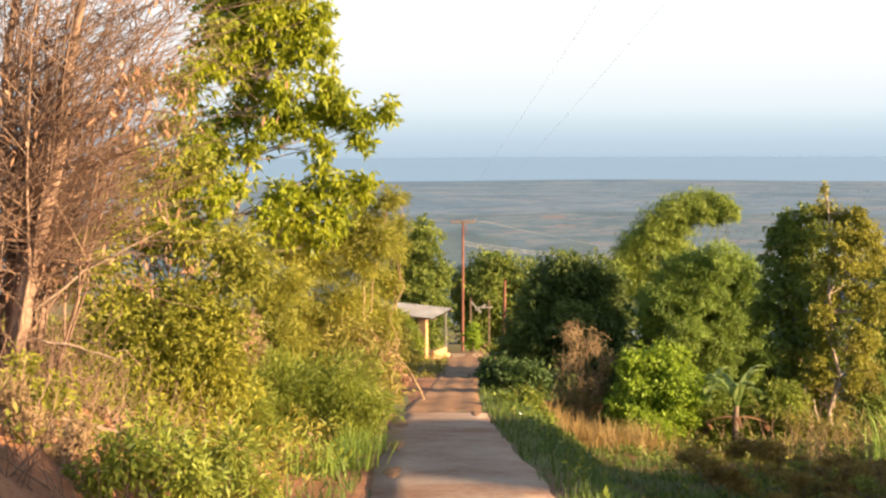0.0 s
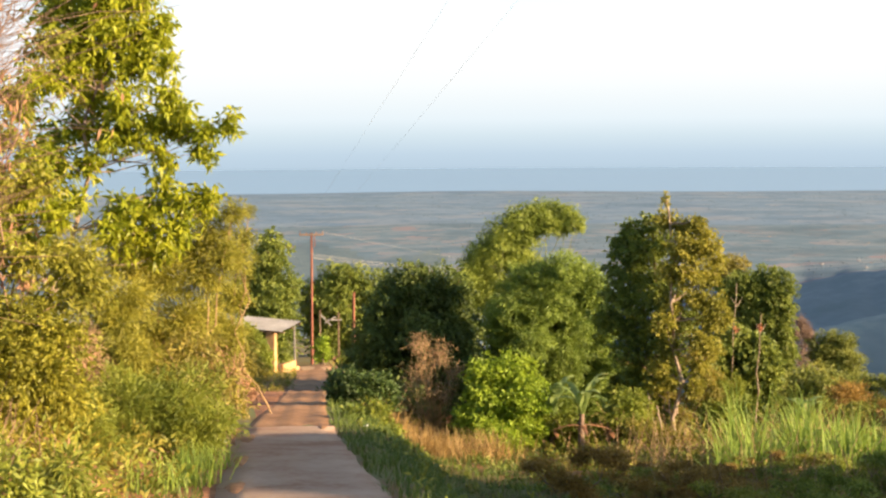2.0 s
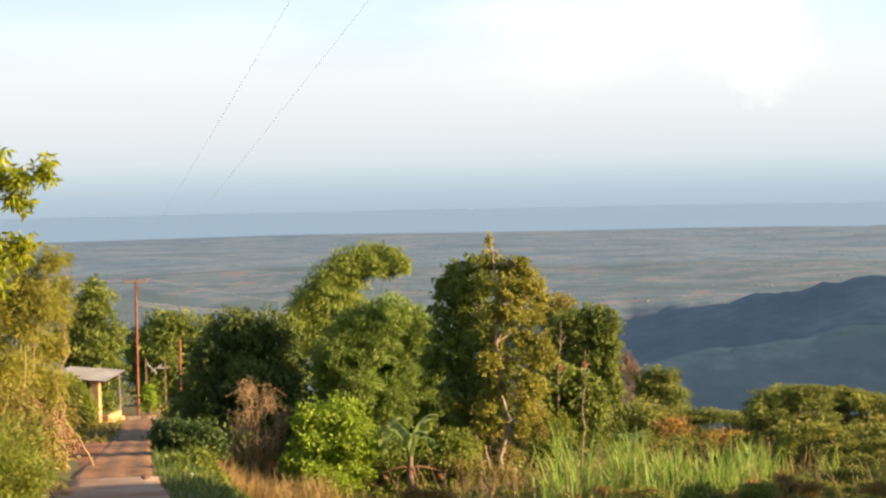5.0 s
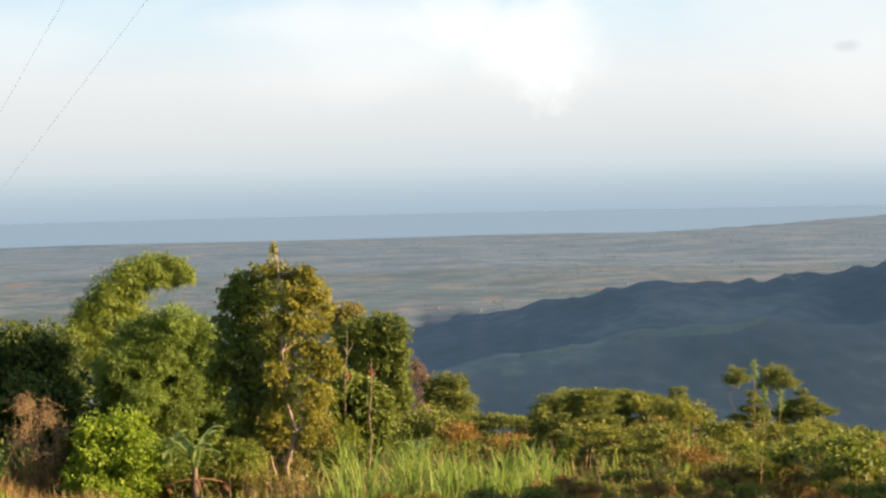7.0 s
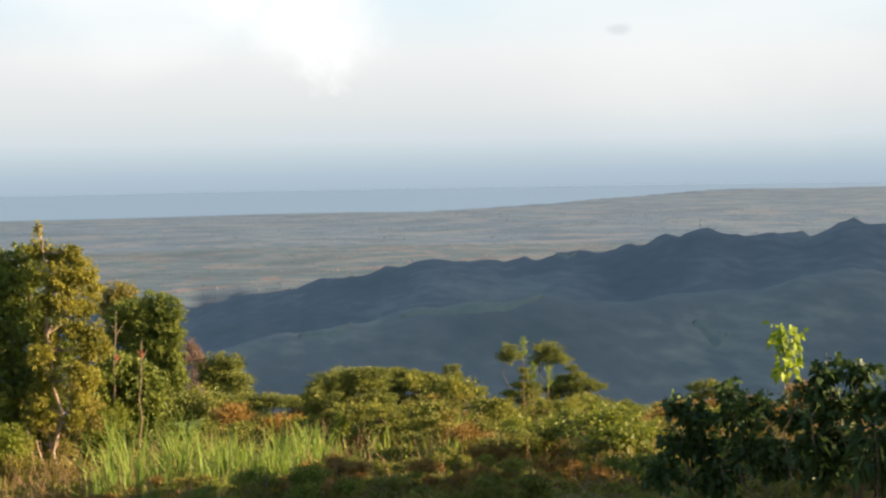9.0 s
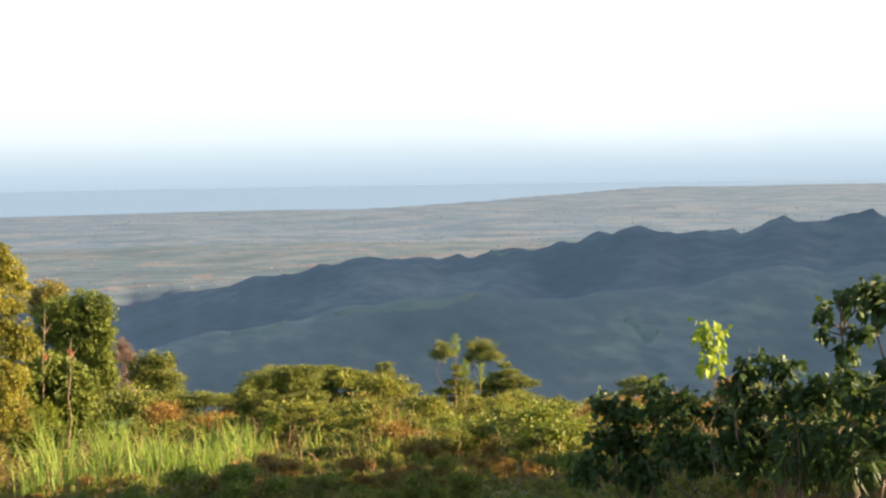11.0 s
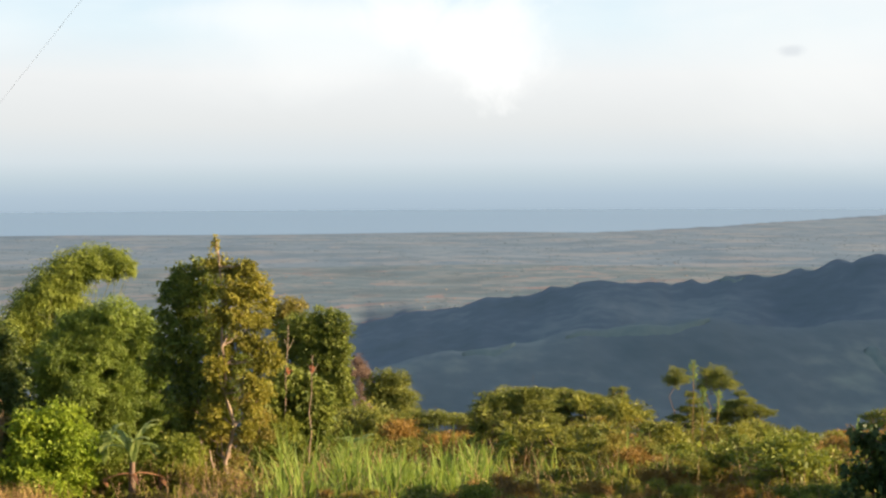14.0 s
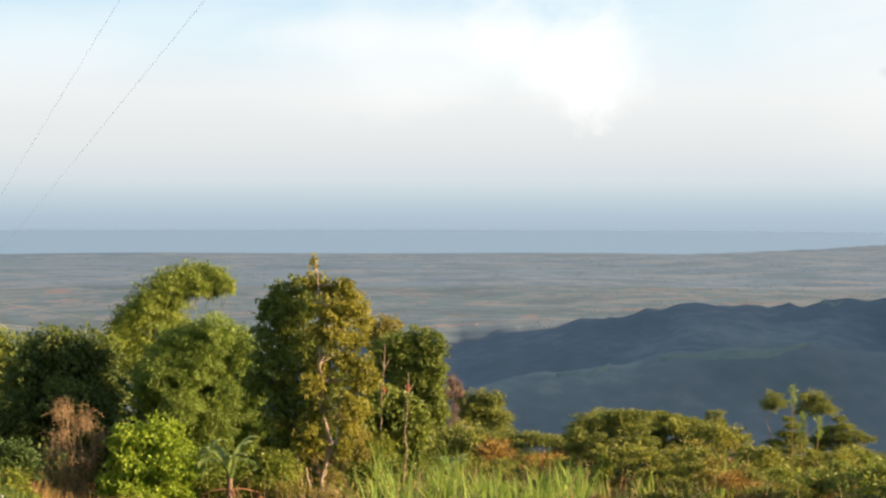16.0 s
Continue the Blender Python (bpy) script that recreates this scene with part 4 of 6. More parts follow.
leafy_tree(14.3, 62.4, [(-0.7, 0.3, -2.4, 0.53), (-0.0, -0.2, -2.1, 0.5), (-1.0, 0.6, -3.0, 0.61), (-0.5, -0.2, -3.1, 0.76), (0.3, 0.0, -2.9, 0.67), (-1.1, 0.1, -3.9, 0.7), (-0.2, 0.2, -4.1, 0.82), (-1.4, -0.1, -4.9, 0.67), (-0.6, -0.4, -5.1, 0.82), (-1.6, 0.6, -5.9, 0.67), (-0.6, 0.5, -6.2, 0.82), (-0.8, 0.3, -7.2, 0.76), (0.0, 0.5, -7.8, 0.61), (0.1, -0.3, -6.5, 0.61), (0.7, 0.3, -5.6, 0.64), (0.6, -0.5, -6.7, 0.64), (0.5, 0.4, -4.7, 0.58), (0.9, -0.1, -7.9, 0.58), (1.5, -0.2, -5.9, 0.53), (-0.6, 0.6, -8.4, 0.5)])
green_shrub(12.6, 58.7, [(-0.2, 0.0, -8.6, 0.47), (0.2, -0.0, -8.9, 0.51)])
brown_tree(39.2, 140.7, [(-0.3, -0.1, -10.6, 1.13), (0.7, -0.5, -10.4, 1.07), (-1.2, 0.0, -11.1, 0.93), (-0.8, 0.2, -12.1, 0.93), (0.0, -0.9, -11.3, 1.13)])
dark_tree(39.3, 129.2, [(-3.1, 0.9, -11.7, 1.17), (-1.9, 0.6, -11.0, 1.17), (-0.2, 0.6, -10.6, 1.05), (0.9, -0.5, -10.7, 1.05), (1.3, -1.1, -11.7, 0.8), (-0.7, 0.3, -12.0, 1.6), (0.4, -0.8, -12.8, 1.29), (0.4, 0.5, -14.1, 1.36), (0.8, -0.4, -14.9, 0.99), (-2.2, 0.4, -12.6, 1.11), (-0.7, 1.2, -13.9, 1.29)])
bare_tree(50.4, 154.1, [(-0.2, 0.2, -17.6, 1.04), (0.5, 0.7, -18.5, 1.13), (-0.6, 0.3, -18.7, 0.96), (0.8, 0.1, -19.1, 0.78)])
round_tree(44.8, 128.5, [(-1.0, 1.1, -16.3, 0.87), (-0.1, 0.6, -15.8, 0.87), (1.0, 0.1, -16.0, 0.87), (-0.8, 1.0, -17.1, 1.18), (0.7, 0.6, -17.0, 1.37), (1.3, -1.0, -17.5, 1.06), (-0.1, 0.0, -18.3, 1.37), (1.2, -0.8, -18.9, 1.12)])
leafy_shrub(19.6, 68.3, [(-0.8, -0.2, -7.9, 0.81), (-0.0, 0.1, -7.5, 0.71), (0.5, -0.3, -8.0, 0.62), (-0.2, 0.2, -8.8, 0.84), (0.6, -0.0, -9.0, 0.71), (-1.1, -0.1, -9.0, 0.62), (1.2, -0.4, -8.4, 0.55), (0.9, -0.3, -7.7, 0.42), (0.2, 0.2, -9.7, 0.71), (-0.9, -0.2, -9.7, 0.58)])
slope_scrub(38.9, 105.2, [(-0.9, 0.6, -16.0, 1.02), (0.1, 0.3, -16.8, 1.07), (1.0, -0.6, -17.4, 1.02), (-1.7, 0.3, -16.9, 1.23), (1.9, -0.3, -18.1, 0.97), (-0.3, -0.7, -17.6, 1.02)])
brown_shrub(15.3, 62.0, [(0.1, 0.3, -6.2, 0.52), (0.9, 0.2, -7.3, 0.54), (-0.0, 0.5, -7.6, 0.54), (1.2, -0.6, -8.0, 0.45), (-0.5, -0.2, -8.7, 0.45), (0.7, 0.2, -8.9, 0.45), (-1.1, 0.2, -9.5, 0.38), (1.4, -0.5, -8.8, 0.38), (0.2, -0.1, -9.7, 0.38)])
green_shrub(12.7, 59.5, [(-0.1, 0.1, -8.4, 0.29), (0.4, -0.3, -8.4, 0.29), (-0.5, 0.1, -8.7, 0.24), (0.8, -0.1, -8.9, 0.29), (0.1, 0.1, -9.0, 0.29)])
slope_scrub(29.5, 87.2, [(-1.6, -0.3, -12.5, 0.87), (-0.2, 0.6, -12.4, 0.87), (0.4, -0.2, -13.0, 0.91), (-0.7, 0.1, -13.5, 0.79), (1.4, -0.4, -13.1, 0.87), (2.1, -1.0, -13.7, 0.79)])
shade_shrub(2.4, 56.9, [(-0.5, 0.4, -7.3, 0.51), (0.0, -0.3, -7.4, 0.63), (0.7, 0.0, -7.5, 0.68), (-0.8, -0.2, -7.7, 0.35), (-0.2, 0.1, -8.0, 0.51), (0.9, 0.4, -8.1, 0.61), (0.4, 0.3, -8.3, 0.46)])
acacia(44.6, 102.2, [(-0.2, 0.3, -14.1, 1.58), (1.5, -0.8, -13.9, 1.57), (-1.4, 0.5, -14.8, 1.10)])
acacia(52.6, 105.7, [(-1.7, 1.2, -15.3, 1.76), (0.1, 0.2, -15.7, 1.50), (1.6, -1.4, -15.0, 0.91)])
acacia(34.2, 88.5, [(-0.1, -0.1, -13.0, 1.20), (-1.5, 0.5, -13.0, 1.21), (1.6, -0.4, -13.2, 1.01)])
acacia(34.3, 77.7, [(-0.2, -0.2, -12.4, 1.02), (1.3, -0.5, -12.2, 0.90), (-1.0, 0.7, -12.8, 0.78)])
acacia(33.2, 66.0, [(0.1, 0.5, -11.1, 0.89), (0.8, -0.8, -10.8, 0.73), (-0.9, 0.3, -11.4, 0.68)])
acacia(44.7, 80.3, [(-0.7, 0.5, -13.7, 1.04), (0.7, -0.5, -13.9, 0.91)])
acacia(47.5, 74.3, [(-1.1, 1.0, -13.2, 1.00), (-0.0, -0.2, -12.9, 0.93), (1.1, -0.8, -13.4, 0.75)])
acacia(44.2, 63.8, [(-0.4, 0.3, -11.8, 0.93), (0.4, -0.3, -11.6, 0.77)])
acacia(25.3, 61.2, [(0.0, 0.0, -10.2, 0.80), (-0.8, 0.5, -10.5, 0.66), (0.8, -0.5, -10.5, 0.61)])
acacia(28.6, 50.5, [(0.1, 0.2, -9.4, 0.82), (0.8, -0.5, -9.2, 0.70), (-0.9, 0.2, -9.6, 0.61)])
acacia(24.2, 50.6, [(-0.0, -0.2, -9.1, 0.79), (-0.8, 0.6, -9.4, 0.64), (0.8, -0.5, -9.4, 0.59)])
acacia(31.7, 47.5, [(-0.6, 0.7, -9.2, 0.77), (-0.2, -0.4, -8.9, 0.68), (0.8, -0.3, -9.5, 0.61)])
withered(31.2, 51.2, [(-0.1, 0.3, -9.6, 0.51), (0.1, -0.3, -9.2, 0.38)])
withered(28.5, 55.0, [(0.2, -0.1, -10.1, 0.52), (-0.2, 0.1, -9.7, 0.39)])
green_shrub(25.1, 56.9, [(-0.0, 0.1, -9.2, 0.40), (0.0, -0.1, -8.7, 0.22)])
acacia(43.6, 66.8, [(-2.1, 1.4, -11.3, 0.85), (-0.9, 0.2, -11.0, 0.95), (0.9, -0.2, -11.3, 0.85), (2.1, -1.4, -11.7, 0.73)])
acacia(36.6, 84.6, [(-0.8, -0.2, -11.6, 0.76), (0.2, -0.1, -11.4, 0.86), (1.2, -0.7, -11.1, 0.82), (2.3, -0.8, -11.1, 0.72), (0.6, -0.5, -12.0, 0.89), (1.6, -1.2, -11.7, 0.89), (0.1, 0.7, -12.7, 0.89)])
acacia(43.4, 87.0, [(-1.6, 0.4, -11.7, 0.72), (-0.8, -0.1, -11.9, 0.69), (0.2, -0.4, -12.1, 0.72), (1.2, -0.8, -12.4, 0.69), (1.9, -1.3, -12.7, 0.62), (2.9, -1.4, -13.1, 0.72), (-0.7, 1.1, -12.8, 0.91), (0.2, -0.7, -12.9, 0.87), (1.6, -1.0, -13.2, 0.8), (-1.9, 1.2, -13.0, 0.91), (-0.4, 0.8, -13.6, 0.8)])
acacia(51.8, 99.5, [(-0.2, 0.4, -13.6, 0.31), (0.1, -0.3, -13.5, 0.33)])
brown_shrub(35.9, 57.5, [(-0.1, -0.2, -10.3, 0.86), (1.1, -0.5, -10.3, 0.82), (-0.9, 0.8, -10.7, 0.72)])
brown_shrub(30.3, 51.7, [(-3.0, 1.9, -9.5, 0.72), (-2.0, 1.0, -9.4, 0.63), (1.5, -0.6, -10.0, 0.72), (3.5, -2.2, -9.7, 0.72)])
dark_bush(3.6, 62.9, [(-0.9, 0.1, -9.1, 0.58), (0.0, 0.2, -9.2, 0.71), (0.9, -0.3, -9.0, 0.75)])
umbrella_tree(78.3, 139.8, [(0.4, -0.1, -18.3, 0.91), (0.1, 0.6, -19.0, 0.76), (0.7, -1.1, -18.8, 0.76), (0.4, -0.1, -19.2, 0.76)])
umbrella_tree(84.4, 142.0, [(-0.9, 0.1, -18.7, 0.62), (0.4, 0.4, -18.9, 1.09), (-0.1, 1.0, -19.7, 1.01), (0.8, -0.4, -19.3, 1.09), (1.0, -1.6, -19.9, 0.94), (-0.2, -0.7, -20.0, 0.94), (-1.1, 0.6, -20.3, 0.62)])
acacia(74.0, 119.1, [(-0.1, 0.5, -17.6, 0.61), (-0.1, -0.4, -18.1, 0.83), (-0.8, 0.8, -18.5, 0.83), (0.6, -0.5, -18.7, 0.83), (-1.6, 0.6, -18.9, 0.83), (1.6, -0.6, -19.2, 0.94), (-2.2, 1.0, -19.4, 0.72)])
acacia(67.4, 117.2, [(0.1, -0.2, -17.0, 0.59), (0.7, -0.0, -17.6, 0.64), (-0.2, 0.1, -18.3, 0.75), (0.9, -0.1, -18.8, 0.8), (-0.8, 0.5, -19.0, 0.75)])
acacia(27.6, 64.5, [(-0.5, -0.0, -8.8, 0.32), (-0.7, 0.3, -9.0, 0.3), (0.1, 0.2, -9.2, 0.37), (0.5, -0.2, -9.0, 0.27)])
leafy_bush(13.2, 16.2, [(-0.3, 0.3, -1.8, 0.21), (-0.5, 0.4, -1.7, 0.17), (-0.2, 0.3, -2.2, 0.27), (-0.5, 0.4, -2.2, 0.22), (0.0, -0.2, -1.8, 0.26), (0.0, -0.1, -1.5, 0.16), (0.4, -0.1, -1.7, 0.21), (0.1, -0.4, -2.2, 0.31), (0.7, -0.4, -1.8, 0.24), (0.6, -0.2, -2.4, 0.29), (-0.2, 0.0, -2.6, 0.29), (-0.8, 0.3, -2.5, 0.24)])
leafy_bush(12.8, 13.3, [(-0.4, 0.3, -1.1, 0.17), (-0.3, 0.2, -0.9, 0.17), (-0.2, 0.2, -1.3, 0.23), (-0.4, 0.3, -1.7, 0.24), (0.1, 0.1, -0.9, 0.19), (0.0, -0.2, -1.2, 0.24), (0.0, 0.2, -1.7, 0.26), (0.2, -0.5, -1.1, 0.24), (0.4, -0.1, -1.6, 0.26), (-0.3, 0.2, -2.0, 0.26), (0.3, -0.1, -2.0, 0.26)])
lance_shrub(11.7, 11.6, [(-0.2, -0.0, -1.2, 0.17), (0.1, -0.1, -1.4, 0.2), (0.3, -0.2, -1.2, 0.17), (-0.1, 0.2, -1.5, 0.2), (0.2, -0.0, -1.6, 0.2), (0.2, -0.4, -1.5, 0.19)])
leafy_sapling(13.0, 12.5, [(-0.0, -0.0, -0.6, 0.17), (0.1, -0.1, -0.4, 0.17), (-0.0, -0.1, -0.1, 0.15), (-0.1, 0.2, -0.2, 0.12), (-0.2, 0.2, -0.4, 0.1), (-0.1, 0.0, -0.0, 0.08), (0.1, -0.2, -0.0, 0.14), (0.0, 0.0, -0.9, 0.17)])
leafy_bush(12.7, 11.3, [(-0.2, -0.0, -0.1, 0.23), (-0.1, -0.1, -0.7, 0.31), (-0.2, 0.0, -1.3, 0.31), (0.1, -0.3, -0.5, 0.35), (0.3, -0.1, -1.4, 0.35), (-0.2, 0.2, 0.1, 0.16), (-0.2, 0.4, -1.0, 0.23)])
acacia(45.2, 60.3, [(-0.4, 0.5, -9.6, 0.43), (-0.1, -0.1, -9.4, 0.46), (0.4, -0.5, -9.6, 0.4)])
feathery_shrub(-4.1, 32.6, [(-0.0, -0.0, -4.5, 0.64), (-0.4, 0.1, -3.9, 0.70), (0.4, -0.0, -4.9, 0.52)])
tangle(-5.1, 26.5, [(-0.5, 0.2, -3.4, 0.63), (0.4, -0.2, -3.5, 0.52), (-1.0, -0.1, -2.9, 0.53), (1.1, 0.1, -3.7, 0.48)])
brown_shrub(-1.8, 39.9, [(0.1, -0.1, -4.5, 0.56), (0.5, 0.2, -5.2, 0.37), (-0.5, -0.0, -3.8, 0.70)])
broad_shrub(12.2, 73.0, [(0.4, -0.2, -9.2, 0.78), (-0.4, 0.2, -9.8, 0.68)])
green_shrub(10.6, 59.0, [(-0.0, -0.0, -9.3, 0.47), (0.7, -0.0, -9.5, 0.42), (-0.7, 0.1, -9.4, 0.42)])
brown_shrub(13.1, 56.6, [(-0.0, 0.1, -9.3, 0.45), (0.7, -0.1, -9.4, 0.41), (-0.7, 0.1, -9.2, 0.41)])
broad_shrub(16.2, 70.2, [(-0.6, 0.6, -9.8, 0.97), (0.1, -0.3, -8.7, 0.86), (0.5, -0.4, -10.2, 0.71)])
dark_bush(5.4, 71.7, [(-1.6, -0.3, -8.5, 0.91), (-2.9, 0.6, -9.5, 0.66), (2.3, -0.4, -7.2, 1.01), (2.1, 0.1, -8.8, 1.15), (0.1, 0.1, -9.8, 1.27)])
green_shrub(2.5, 49.9, [(-0.5, 0.1, -7.3, 0.4), (0.2, 0.1, -7.2, 0.43), (-0.1, 0.2, -7.8, 0.47), (-0.7, 0.0, -7.8, 0.29), (0.6, -0.3, -7.7, 0.36), (-0.4, 0.0, -8.1, 0.32), (0.3, 0.2, -8.3, 0.32)])
feathery_tree(-2.1, 52.0, [(-0.6, -0.4, -4.4, 0.84), (0.1, -0.1, -4.9, 0.70), (-0.4, 0.3, -5.4, 0.74), (0.4, -0.1, -2.5, 0.62), (0.2, 0.1, -3.7, 0.66), (0.8, -0.0, -0.9, 0.22), (0.6, -0.0, -1.8, 0.44), (-1.0, 0.2, -5.9, 0.74)])
broad_shrub(-1.6, 84.0, [(-0.9, 0.5, -8.8, 0.59), (-0.4, -0.5, -9.1, 0.53), (-1.5, -0.2, -8.9, 0.65), (-0.7, 0.2, -9.6, 0.53), (0.0, 0.1, -9.5, 0.35), (0.1, 0.0, -10.0, 0.29), (-0.2, 0.1, -10.0, 0.41)])
brown_shrub(-2.2, 76.0, [(-1.2, 0.4, -9.3, 0.58), (-0.4, 0.2, -9.2, 0.53), (0.4, 0.1, -9.5, 0.48), (-0.5, 0.0, -9.9, 0.51), (0.5, 0.1, -10.2, 0.35), (-1.5, -0.2, -10.0, 0.53)])
brown_shrub(-2.6, 80.0, [(0.2, 0.2, -9.5, 0.74), (1.1, 0.1, -10.2, 0.37), (-0.1, 0.4, -10.6, 0.79), (-1.2, -0.6, -9.8, 1.01)])
broad_shrub(15.2, 71.5, [(-1.0, 0.5, -9.4, 0.83), (0.1, 0.1, -9.6, 0.88), (0.8, -0.7, -10.5, 0.72)])
broad_shrub(18.3, 67.7, [(-0.1, 0.1, -9.5, 0.74), (0.6, -0.4, -9.7, 0.74), (-0.5, 0.3, -8.4, 0.65)])
round_tree(26.9, 81.4, [(0.2, 0.5, -11.6, 0.91), (1.1, -0.6, -11.8, 0.97), (-1.2, 0.1, -12.0, 1.03)])
dry_shrub(-5.4, 21.2, [(-0.1, -0.1, -2.8, 0.42), (0.5, 0.1, -3.2, 0.39), (-0.4, -0.0, -2.2, 0.35)])
dry_shrub(-5.4, 22.4, [(0.4, 0.1, -3.0, 0.37), (-0.0, -0.0, -2.6, 0.37), (-0.4, -0.0, -3.5, 0.41)])
dry_shrub(-4.8, 37.7, [(-0.4, 0.3, -3.4, 0.61), (0.1, -0.2, -3.1, 0.53), (0.3, -0.1, -3.8, 0.47)])
low_shrub(-5.1, 22.5, [(0.2, 0.1, -3.4, 0.33), (-0.2, -0.1, -3.6, 0.29)])
withered(-4.8, 33.6, [(-0.1, -0.2, -2.8, 0.41), (0.2, 0.1, -2.5, 0.31), (-0.4, -0.1, -3.5, 0.31), (0.4, 0.2, -3.0, 0.29)])
withered(-2.2, 45.9, [(0.0, -0.0, -4.8, 0.39), (-0.5, 0.1, -5.3, 0.36), (0.5, -0.0, -5.2, 0.29)])
withered(-1.7, 58.0, [(-0.1, 0.1, -7.4, 0.41), (0.3, 0.1, -7.8, 0.29), (-0.3, -0.2, -6.8, 0.37)])
broad_shrub(-2.1, 85.7, [(-0.7, 0.1, -10.1, 0.73), (0.0, -0.1, -9.8, 0.60), (0.7, 0.0, -10.3, 0.42)])
low_shrub(-3.5, 18.7, [(-0.2, -0.2, -2.3, 0.40), (0.2, 0.1, -2.5, 0.42), (0.5, 0.1, -2.7, 0.34), (-0.6, -0.1, -2.6, 0.30)])
feathery_shrub(-2.7, 20.4, [(0.0, -0.0, -2.6, 0.29), (-0.2, -0.0, -3.0, 0.29), (0.2, 0.0, -3.1, 0.25)])
dry_shrub(-4.9, 19.4, [(-0.2, -0.0, -2.2, 0.42), (-0.5, 0.1, -1.7, 0.36), (0.2, -0.1, -2.6, 0.31), (0.4, 0.1, -2.2, 0.28)])
withered(-5.1, 20.4, [(-0.2, -0.0, -2.4, 0.34), (-0.5, -0.2, -2.8, 0.34), (0.2, 0.1, -2.9, 0.30), (0.5, 0.0, -3.2, 0.27)])
tangle(-5.3, 21.3, [(0.0, -0.1, -2.1, 0.39), (-0.4, 0.1, -1.7, 0.31), (0.4, 0.0, -2.6, 0.31)])
low_shrub(-3.5, 24.8, [(0.0, 0.0, -4.0, 0.35), (0.5, 0.2, -4.2, 0.32), (-0.6, -0.2, -4.1, 0.35)])
withered(-5.4, 30.5, [(-0.4, -0.0, -1.5, 0.29), (-0.1, -0.2, -1.9, 0.22), (0.5, 0.2, -1.2, 0.22)])
bright_sprig(12.6, 14.3, [(0.0, -0.0, -0.6, 0.20), (-0.0, 0.0, -0.9, 0.16)])


# ---- dry clump and undergrowth on the bank ----
def dry_clump(x, y):
    """A tall leaning clump of dead stems with a maze of twigs and hanging brown leaves."""
    z0 = ground_at(x, y) - 0.1
    ob = thing("dead_clump", x, y, z0, "tall clump of dead pinkish-brown stems and twigs on a red bank", "dead tree")
    lean = wavy((0.1, -0.5, 0), (1.5, -0.3, 6.6), 9, 0.02)
    second = wavy((-0.3, -0.4, 0), (0.35, 0.2, 7.2), 9, 0.02)
    third = wavy((-0.2, 0.3, 0), (-0.7, 0.4, 7.0), 9, 0.02)
    for ln, r in ((lean, 0.19), (second, 0.13), (third, 0.10)):
        piece("trunk", mesh_of("trunk", *tubes([(ln, np.linspace(r, r * 0.35, 9))], 7), M_DRYTWIG), ob)
    stems = []
    for i in range(70):
        f = np.array([RNG.normal() * 0.35, RNG.normal() * 0.3, 0])
        h = RNG.uniform(3.2, 8.0)
        e = f + [RNG.normal() * 0.26 * h / 2 + 0.13 * h, RNG.normal() * 0.3, h]
        stems.append((wavy(f, e, 7, 0.03), np.linspace(RNG.uniform(0.018, 0.045), 0.008, 7)))
    for s in stems:
        piece("stem", mesh_of("stem", *tubes([s], 4), M_DRYTWIG), ob)
    tw = []
    starts = np.concatenate([lean[4:], second[3:], third[4:]] + [s[0][3:] for s in stems])
    for i in range(2100):
        s = starts[RNG.integers(len(starts))] + RNG.normal(size=3) * 0.12
        w = unit(np.array([RNG.normal() * 0.4 + 0.7, RNG.normal() * 0.45, RNG.normal() * 0.35 + 0.5]))
        if i % 4 == 0:
            w = w * [-0.7, 1, 1]
        ln = RNG.uniform(0.4, 2.9) * (1.0 if s[2] > 2.0 else 0.5)
        tw.append((wavy(s, s + w * ln, 5, 0.035, 0.03), np.linspace(0.010, 0.004, 5)))
    tagged(piece("twig_maze", mesh_of("twig_maze", *tubes(tw, 3), M_DRYTWIG), ob), kind="stuff")
    low = []
    for i in range(500):
        s = np.array([RNG.normal() * 0.7 + 0.2, RNG.normal() * 0.4 - 0.2, abs(RNG.normal()) * 0.8])
        w = unit(np.array([RNG.normal(), RNG.normal() * 0.6, abs(RNG.normal()) * 0.9 + 0.2]))
        low.append((wavy(s, s + w * RNG.uniform(0.4, 1.4), 5, 0.12), np.linspace(0.009, 0.003, 5)))
    piece("dead_undergrowth", mesh_of("dead_undergrowth", *tubes(low, 3), M_DRYTWIG), ob)
    n = 1900
    ends = np.array([t[0][-1] for t in tw])
    p = ends[RNG.integers(len(ends), size=n)] + RNG.normal(size=(n, 3)) * 0.12
    keep = (np.sin(p[:, 0] * 3.1) + np.sin(p[:, 2] * 2.7 + 1) > 0.2)
    p = p[keep]
    w = unit(RNG.normal(size=p.shape) * 0.5 - [0, 0, 1.0])
    tagged(piece("dead_leaf_mass", mesh_of("dead_leaf_mass", *leaf_mesh(p, w, RNG.uniform(0.08, 0.22, len(p)), 0.05), M_DRYLEAF), ob), kind="stuff")
    for a, b in (((0.5, -0.3, 1.6), (2.6, -0.2, 2.9)), ((0.4, -0.2, 1.2), (1.9, -0.4, 0.9)), ((-0.1, -0.5, -0.3), (0.2, -0.4, 3.0))):
        piece("bare_branch", mesh_of("bare_branch", *tubes([(wavy(a, b, 8, 0.03, 0.05), np.linspace(0.03, 0.01, 8))], 5), M_PALEBARK), ob)
    return ob


dry_clump(-7.0, 25.2)


